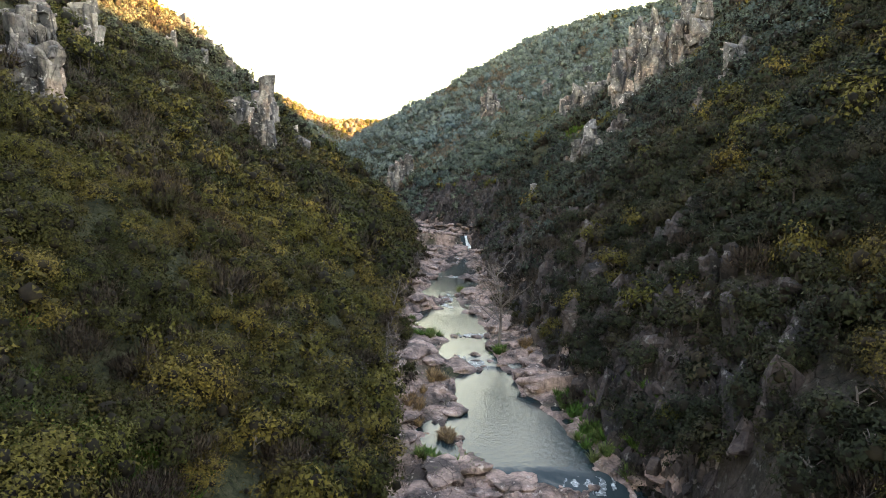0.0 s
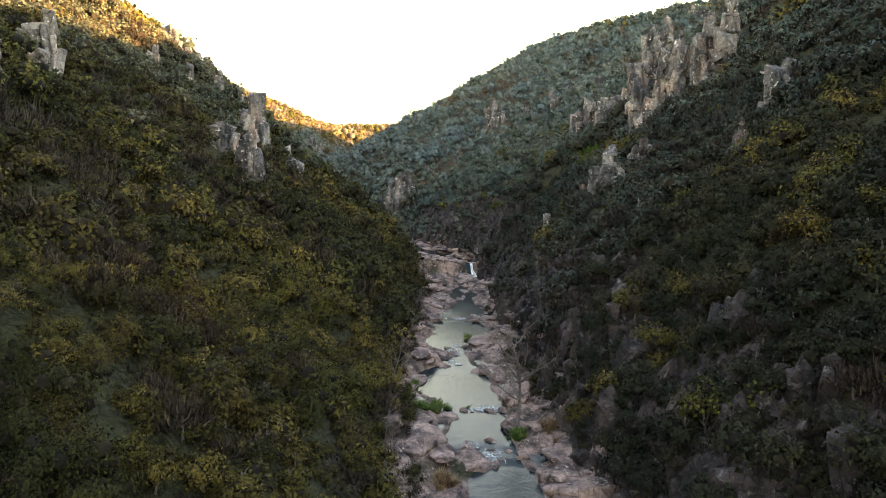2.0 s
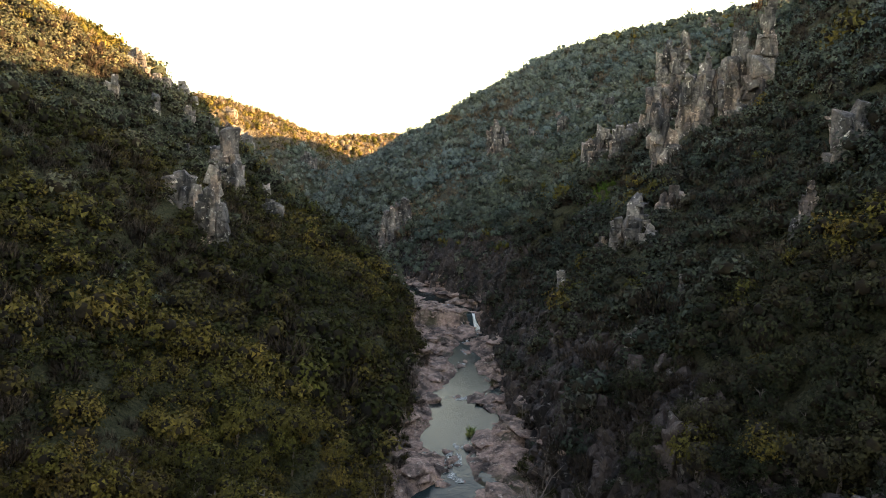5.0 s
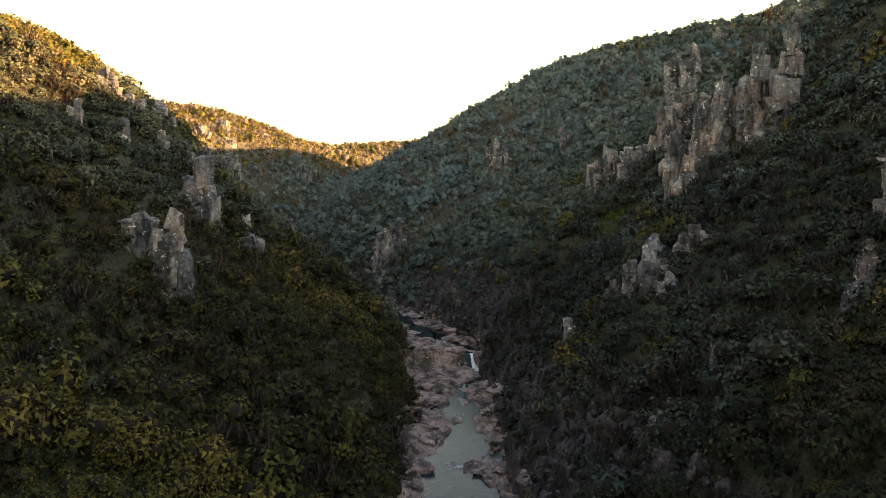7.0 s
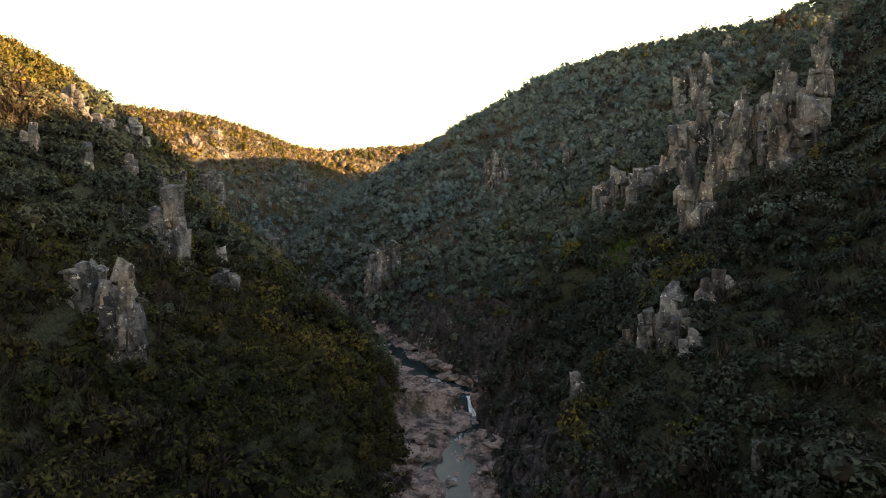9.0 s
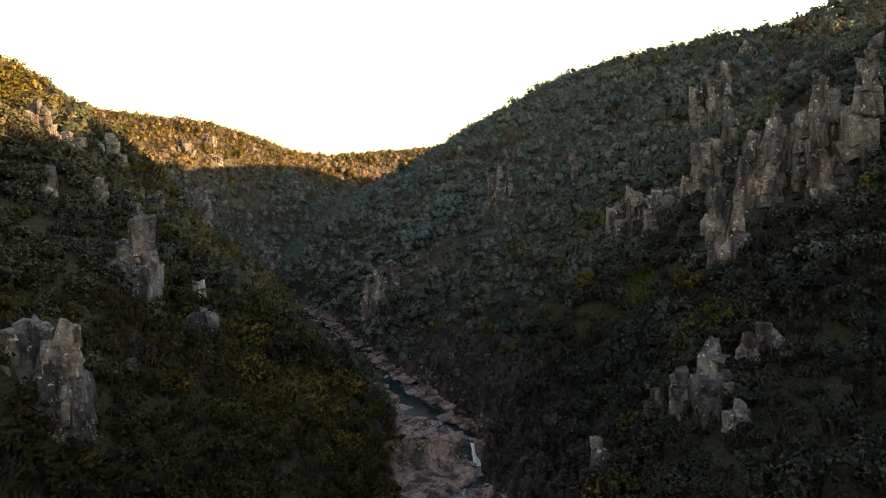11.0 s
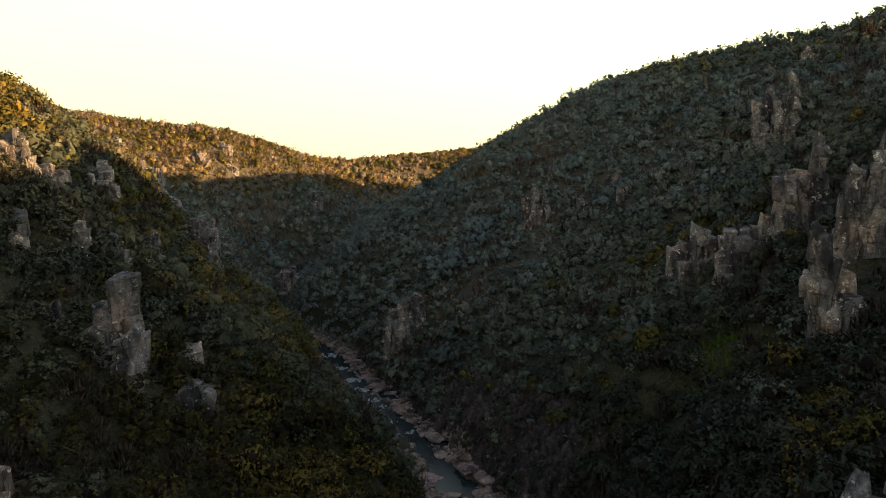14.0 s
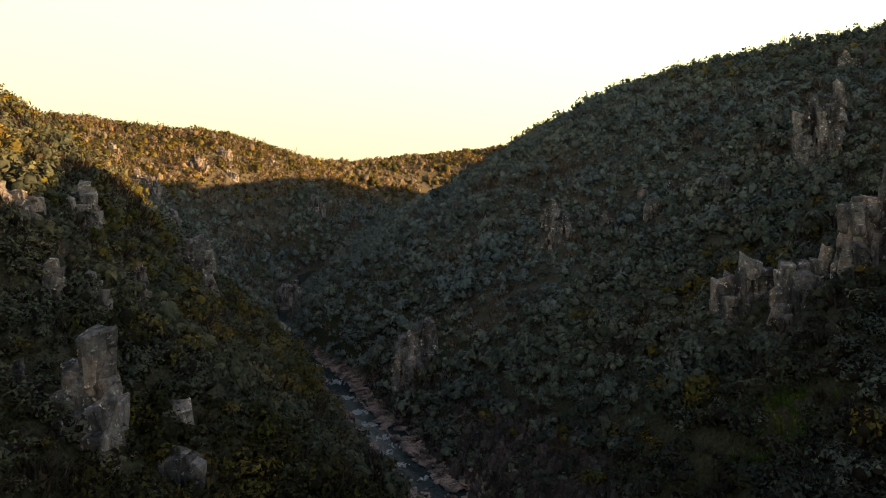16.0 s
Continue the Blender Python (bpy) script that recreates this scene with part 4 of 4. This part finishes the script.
def rapid(x, y, wide, long, seed):
    """A broken patch of white water that follows the stream's fall."""
    nx, ny = max(8, int(wide / 0.11)), max(8, int(long / 0.13))
    xs, ys = np.meshgrid(np.linspace(x - wide / 2, x + wide / 2, nx), np.linspace(y - long / 2, y + long / 2, ny))
    edge = np.sqrt(((xs - x) / (wide / 2)) ** 2 + ((ys - y) / (long / 2)) ** 2)
    streak = fbm(xs * 1.7 + seed + 0.8 * fbm(xs, ys, 2.0, 2), ys * 0.45 + seed, 0.8, 4)
    zs = along(STREAM, ys, 3) + 0.05 + 0.10 * streak * (1 - np.clip(edge, 0, 1) * 0.6)
    f = grid_faces(ny, nx)
    keep = (streak - 1.1 * edge.clip(0, 2) + 0.75).ravel()[f[:, 0]] > 0
    if keep.sum() < 4:
        return
    me = mesh_of("rapid", np.stack((xs, ys, zs), 2).reshape(-1, 3), f[keep], FOAM, flat=False)
    tagged(new("rapid", me), "patch of foaming white water between rocks", "rapids", kind="stuff")


for i, (x, y, w, l) in enumerate([(12, 54.6, 4.5, 2.6), (10, 52.2, 3.0, 2.4), (13.5, 50.5, 3.5, 2.5), (4.0, 87.5, 3.2, 4.0), (2.8, 90.0, 2.4, 2.5), (4.5, 101.5, 4.5, 3.0), (0.6, 121.5, 2.6, 4.0), (0.6, 127, 2.4, 5.0), (1.5, 131, 3.2, 3.0),
                                  (2.0, 151.5, 5.0, 2.2), (5.0, 152.5, 3.0, 1.6), (3.0, 172, 1.6, 4.0), (3.8, 181, 2.0, 5.0), (4.2, 189, 2.4, 4.0), (6.6, 198.5, 3.2, 4.5), (3.5, 208, 2.0, 3.0), (-0.5, 214, 3.0, 3.0),
                                  (-19.5, 252, 6.0, 3.0), (-22, 258, 4.5, 3.5), (-24, 266, 4.0, 4.0), (-20, 262, 4, 4), (-27.5, 274, 5, 4), (-31, 282, 5, 5), (-14, 246, 4, 3), (-36.5, 292, 5, 4), (-41, 304, 5, 5), (-50, 317, 5, 4), (-66, 341, 4, 8), (-70, 352, 4, 5)]):
    rapid(x, y, w, l, i * 3.1)
    for k in range(5 if y < 235 else 0):
        s = 0.5 + 0.8 * r.rand()
        bx, by = x + (r.rand() - 0.5) * w * 1.3, y + (r.rand() - 0.5) * l * 1.2
        ob = tagged(new("boulder", boulders[r.randint(10)]), "wet dark-edged boulder splitting the white water", "boulder", "stream bed boulders")
        ob.matrix_basis = pose(bx, by, min(float(along(STREAM, by, 3)), float(land(bx, by)) + 0.5) - 0.35 * s, 0, 0, 360 * r.rand()) @ Matrix.Diagonal((s * (1.2 + 0.8 * r.rand()), s, s * 0.8, 1))


def waterfall():
    """A narrow fall over the lip of the rock shelf, fanning out at its foot."""
    t = np.linspace(0, 1, 22)[:, None]
    s = np.linspace(-1, 1, 15)[None, :]
    y = 203.9 - 2.4 * t ** 0.6 - 0.5 * np.clip(t - 0.75, 0, 1) * 4
    z = 4.85 - 3.35 * t ** 1.7
    wide = 0.30 + 0.12 * t + 1.7 * np.clip(t - 0.70, 0, 1) ** 1.2 + 0.05 * np.sin(9 * t + 1)
    x = 6.55 + wide * s + 0.35 * t + 1.5 * np.clip(t - 0.6, 0, 1) + 0 * y
    y = y + 0.18 * (1 - s ** 2) * -1 + 0.12 * fbm(x * 3, z + 0 * x, 0.7, 2)
    z = z + 0 * x
    me = mesh_of("sheet", np.stack((x, y + 0 * x, z), 2).reshape(-1, 3), grid_faces(22, 15), FALL, flat=False)
    fall = tagged(new("waterfall"), "narrow white waterfall dropping over a rock shelf", "waterfall")
    part("sheet", me, fall)


waterfall()

# the large worn rocks that bound the lower pool
for x, y, wide, long, high in [(12.3, 77.0, 8.2, 3.4, 2.6), (10.2, 81.5, 5.0, 2.6, 1.6), (5.1, 64.0, 2.4, 1.2, 0.5), (-0.6, 71.7, 3.6, 1.4, 0.7), (1.6, 67.5, 3.0, 1.5, 0.6), (15.4, 60.0, 2.6, 2.0, 1.2), (11.2, 56.4, 3.0, 1.6, 1.0), (-2.8, 88.0, 4.6, 5.0, 2.2)]:
    ob = tagged(new("flat_rock", slabs[r.randint(10)]), "large worn pinkish rock at the edge of the lower pool", "rock", "stream bed slabs")
    ob.matrix_basis = pose(x, y, min(float(land(x, y)), 0.4) - 0.35, 0, 0, 16 * (r.rand() - 0.5)) @ Matrix.Diagonal((wide, long, high, 1))

# flat rocks on the shelf above the fall
for i in range(190):
    y = 204.5 + 118 * r.rand() ** 1.25
    x = float(along(FOOT, y, 1)) + (float(along(FOOT, y, 2)) - float(along(FOOT, y, 1))) * r.rand()
    s = 0.9 + 1.9 * r.rand()
    if float(along(STREAM, y, 1)) + 0.3 < x < float(along(STREAM, y, 2)) - 0.3:
        if r.rand() < 0.75:
            continue
        s *= 0.55
    ob = tagged(new("flat_rock", slabs[r.randint(10)]), "flat pinkish rock on the shelf above the fall", "rock", "stream bed slabs")
    ob.matrix_basis = pose(x, y, float(land(x, y)) - 0.16 * s, 8 * (r.rand() - 0.5), 8 * (r.rand() - 0.5), 360 * r.rand()) @ Matrix.Diagonal((s * (1.3 + 1.1 * r.rand()), s * 1.2, s * (0.25 + 0.25 * r.rand()), 1))

# ---- bare trees by the water ----
def bare_tree(x, y, height, radius, limbs, twigs, seed, label, spread=0.9):
    v, f = trunk_mesh(seed, height, radius, limbs, spread, twigs)
    tree = tagged(new("bare_tree"), label, "tree")
    tree.matrix_basis = pose(x, y, float(land(x, y)))
    part("trunk", mesh_of("trunk", v, f, BARK, flat=False), tree)
    rr = np.random.RandomState(seed)
    tips = v[rr.randint(len(v) // 4, len(v), limbs * twigs * 4)]
    d = rr.normal(size=tips.shape) + (0, 0, 0.5)
    d /= np.linalg.norm(d, axis=1)[:, None]
    side = np.cross(d, rr.normal(size=tips.shape))
    side *= 0.016 / np.linalg.norm(side, axis=1)[:, None]
    ln = (0.5 + 0.9 * rr.rand(len(tips)))[:, None] * height / 12
    q = np.stack((tips - side, tips + side, tips + d * ln + side * 0.3, tips + d * ln - side * 0.3), 1).reshape(-1, 3)
    tagged(part("brushwood", mesh_of("brushwood", q, np.arange(len(q)).reshape(-1, 4), BROWN), tree), kind="stuff")


bare_tree(7.6, 93.3, 12.0, 0.26, 16, 9, 901, "tall leafless tree standing on the stony bank")
bare_tree(-7.8, 101.7, 7.5, 0.13, 9, 6, 902, "slender pale leafless tree at the foot of the slope")
bare_tree(-7.2, 84.0, 6.0, 0.10, 8, 6, 903, "slender leafless tree at the foot of the slope")
bare_tree(-6.6, 128.0, 6.5, 0.11, 8, 6, 904, "slender leafless tree at the foot of the slope")
bare_tree(-6.2, 153.0, 5.5, 0.10, 8, 6, 905, "small leafless tree leaning over the stream")
bare_tree(12.6, 104.0, 7.0, 0.12, 10, 7, 906, "leafless brown tree against the gorge wall")
bare_tree(11.0, 116.0, 6.5, 0.12, 10, 7, 907, "leafless brown tree against the gorge wall")

r = np.random.RandomState(55)
for i in range(16):
    y = 92 + 62 * r.rand()
    x = float(along(FOOT, y, 2)) - 1.0 + 5.0 * r.rand()
    bare_tree(x, y, 2.8 + 2.4 * r.rand(), 0.06, 8, 6, 920 + i, "leafless brown bush at the foot of the gorge wall", 1.1)
for i in range(8):
    y = 62 + 110 * r.rand()
    x = float(along(FOOT, y, 1)) + 0.6 - 2.5 * r.rand()
    bare_tree(x, y, 3.2 + 2.6 * r.rand(), 0.07, 8, 6, 940 + i, "leafless pale bush at the foot of the slope", 0.9)

# brown shrubs on the rocky banks
r = np.random.RandomState(58)
for i in range(64):
    y = 52 + 125 * r.rand()
    side = 1 if r.rand() < 0.62 else 2
    x = float(along(FOOT, y, side)) + (3.6 * r.rand() - 1.0) * (1 if side == 1 else -1)
    k = 2 if r.rand() < 0.6 else 0
    s = 0.7 + 0.9 * r.rand()
    shrub = tagged(new("leafless_shrub" if k else "bank_shrub"), "leafless brown shrub rooted in the rocky bank" if k else "low green shrub rooted in the rocky bank", "shrub", "shrubs on the banks")
    shrub.matrix_basis = pose(x, y, float(land(x, y)) - 0.1, 0, 0, r.rand() * 360)
    part("trunk", trunk_shared[r.randint(4)], shrub, Matrix.Diagonal((s, s, s, 1)))
    part("crown", crown_mesh[(GREEN, OLIVE, BROWN)[k].name, r.randint(6)], shrub, Matrix.Diagonal((s, s, s * (0.9 + 0.6 * r.rand()), 1)))

# ---- grass ----
def tuft_mesh(seed, blades, mat, height=1.0, splay=0.45):
    r = np.random.RandomState(seed)
    a = r.rand(blades) * 6.283
    root = np.stack((np.cos(a), np.sin(a), 0 * a), 1) * (0.28 * r.rand(blades))[:, None]
    d = np.stack((np.cos(a) * splay, np.sin(a) * splay, 1 + 0 * a), 1) + r.normal(size=(blades, 3)) * 0.2
    h = (height * (0.5 + 0.5 * r.rand(blades)))[:, None]
    s = np.stack((-np.sin(a), np.cos(a), 0 * a), 1) * 0.055
    m1, tip = root + d * h * 0.6, root + d * h * (1, 1, 0.85) * 1.15
    q = np.stack((root - s, root + s, m1 + s * 0.7, m1 - s * 0.7, m1 - s * 0.7, m1 + s * 0.7, tip + s * 0.1, tip - s * 0.1), 1).reshape(-1, 3)
    return mesh_of("grass_tuft", q, np.arange(len(q)).reshape(-1, 4), mat)


tufts = {"green": [tuft_mesh(950 + k, 70, GRASS, 0.9) for k in range(3)], "straw": [tuft_mesh(960 + k, 80, STRAW, 1.1, 0.35) for k in range(3)]}
patches = [("green", 14.5, 66, 1.6, 6, 70), ("green", 13.4, 73, 1.2, 3, 26), ("green", 16.5, 58, 1.6, 3, 24), ("green", -2.6, 101.0, 2.4, 1.3, 40), ("green", 7.2, 91.3, 0.9, 1.2, 10), ("green", -5.4, 108, 1.0, 3, 12), ("green", 3.2, 136, 0.5, 1, 4),
           ("straw", -0.9, 80, 0.9, 1.2, 16), ("straw", 0.4, 64, 0.7, 1.5, 9), ("straw", -2.5, 70, 1.2, 3, 12), ("straw", 11.0, 92, 1.2, 1.5, 10), ("green", -1.2, 58, 1.5, 2, 12), ("green", 2.2, 57, 1.0, 1.2, 8), ("green", -10.5, 228, 1.5, 4, 14), ("green", 4.0, 222, 1.0, 3, 10)]
r = np.random.RandomState(77)
for kind, cx, cy, sx, sy, n in patches:
    for i in range(n):
        x, y = cx + r.normal() * sx * 0.6, cy + r.normal() * sy * 0.6
        s = (0.5 + 0.8 * r.rand()) * 0.85
        ob = tagged(new("grass_tuft", tufts[kind][r.randint(3)]), "lush bright green grass tuft on the wet bank" if kind == "green" else "dry straw-coloured grass tuft among rocks", "grass", "grass tufts on the banks")
        ob.matrix_basis = pose(x, y, max(float(land(x, y)), float(along(STREAM, y, 3)) - 0.1) - 0.05, 0, 0, 360 * r.rand()) @ Matrix.Diagonal((s * 1.3, s * 1.3, s, 1))


def meadow(cx, cy, sx, sy, n, seed):
    """A grassy opening in the scrub, joined."""
    r = np.random.RandomState(seed)
    p = np.zeros((n, 5))
    p[:, 0], p[:, 1] = cx + r.normal(size=n) * sx, cy + r.normal(size=n) * sy
    p[:, 2] = land(p[:, 0], p[:, 1])
    src = tufts["green"][0]
    base = np.zeros(len(src.vertices) * 3)
    src.vertices.foreach_get("co", base)
    base = base.reshape(-1, 3)
    v, f, t, _, _ = thicket(p, 0.6 + 0.7 * r.rand(n), r.rand(n), [(base, np.arange(len(base)).reshape(-1, 4), base, 0)], seed)
    me = mesh_of("grass", v, f, GRASS)
    give(me, "tint", t)
    tagged(new("grass", me), "bright green grass in an opening of the scrub", "grass", kind="stuff")


meadow(GREENS[0][0], GREENS[0][1], 2.6, 2.6, 150, 1)
meadow(GREENS[1][0], GREENS[1][1], 2.6, 5.0, 190, 2)
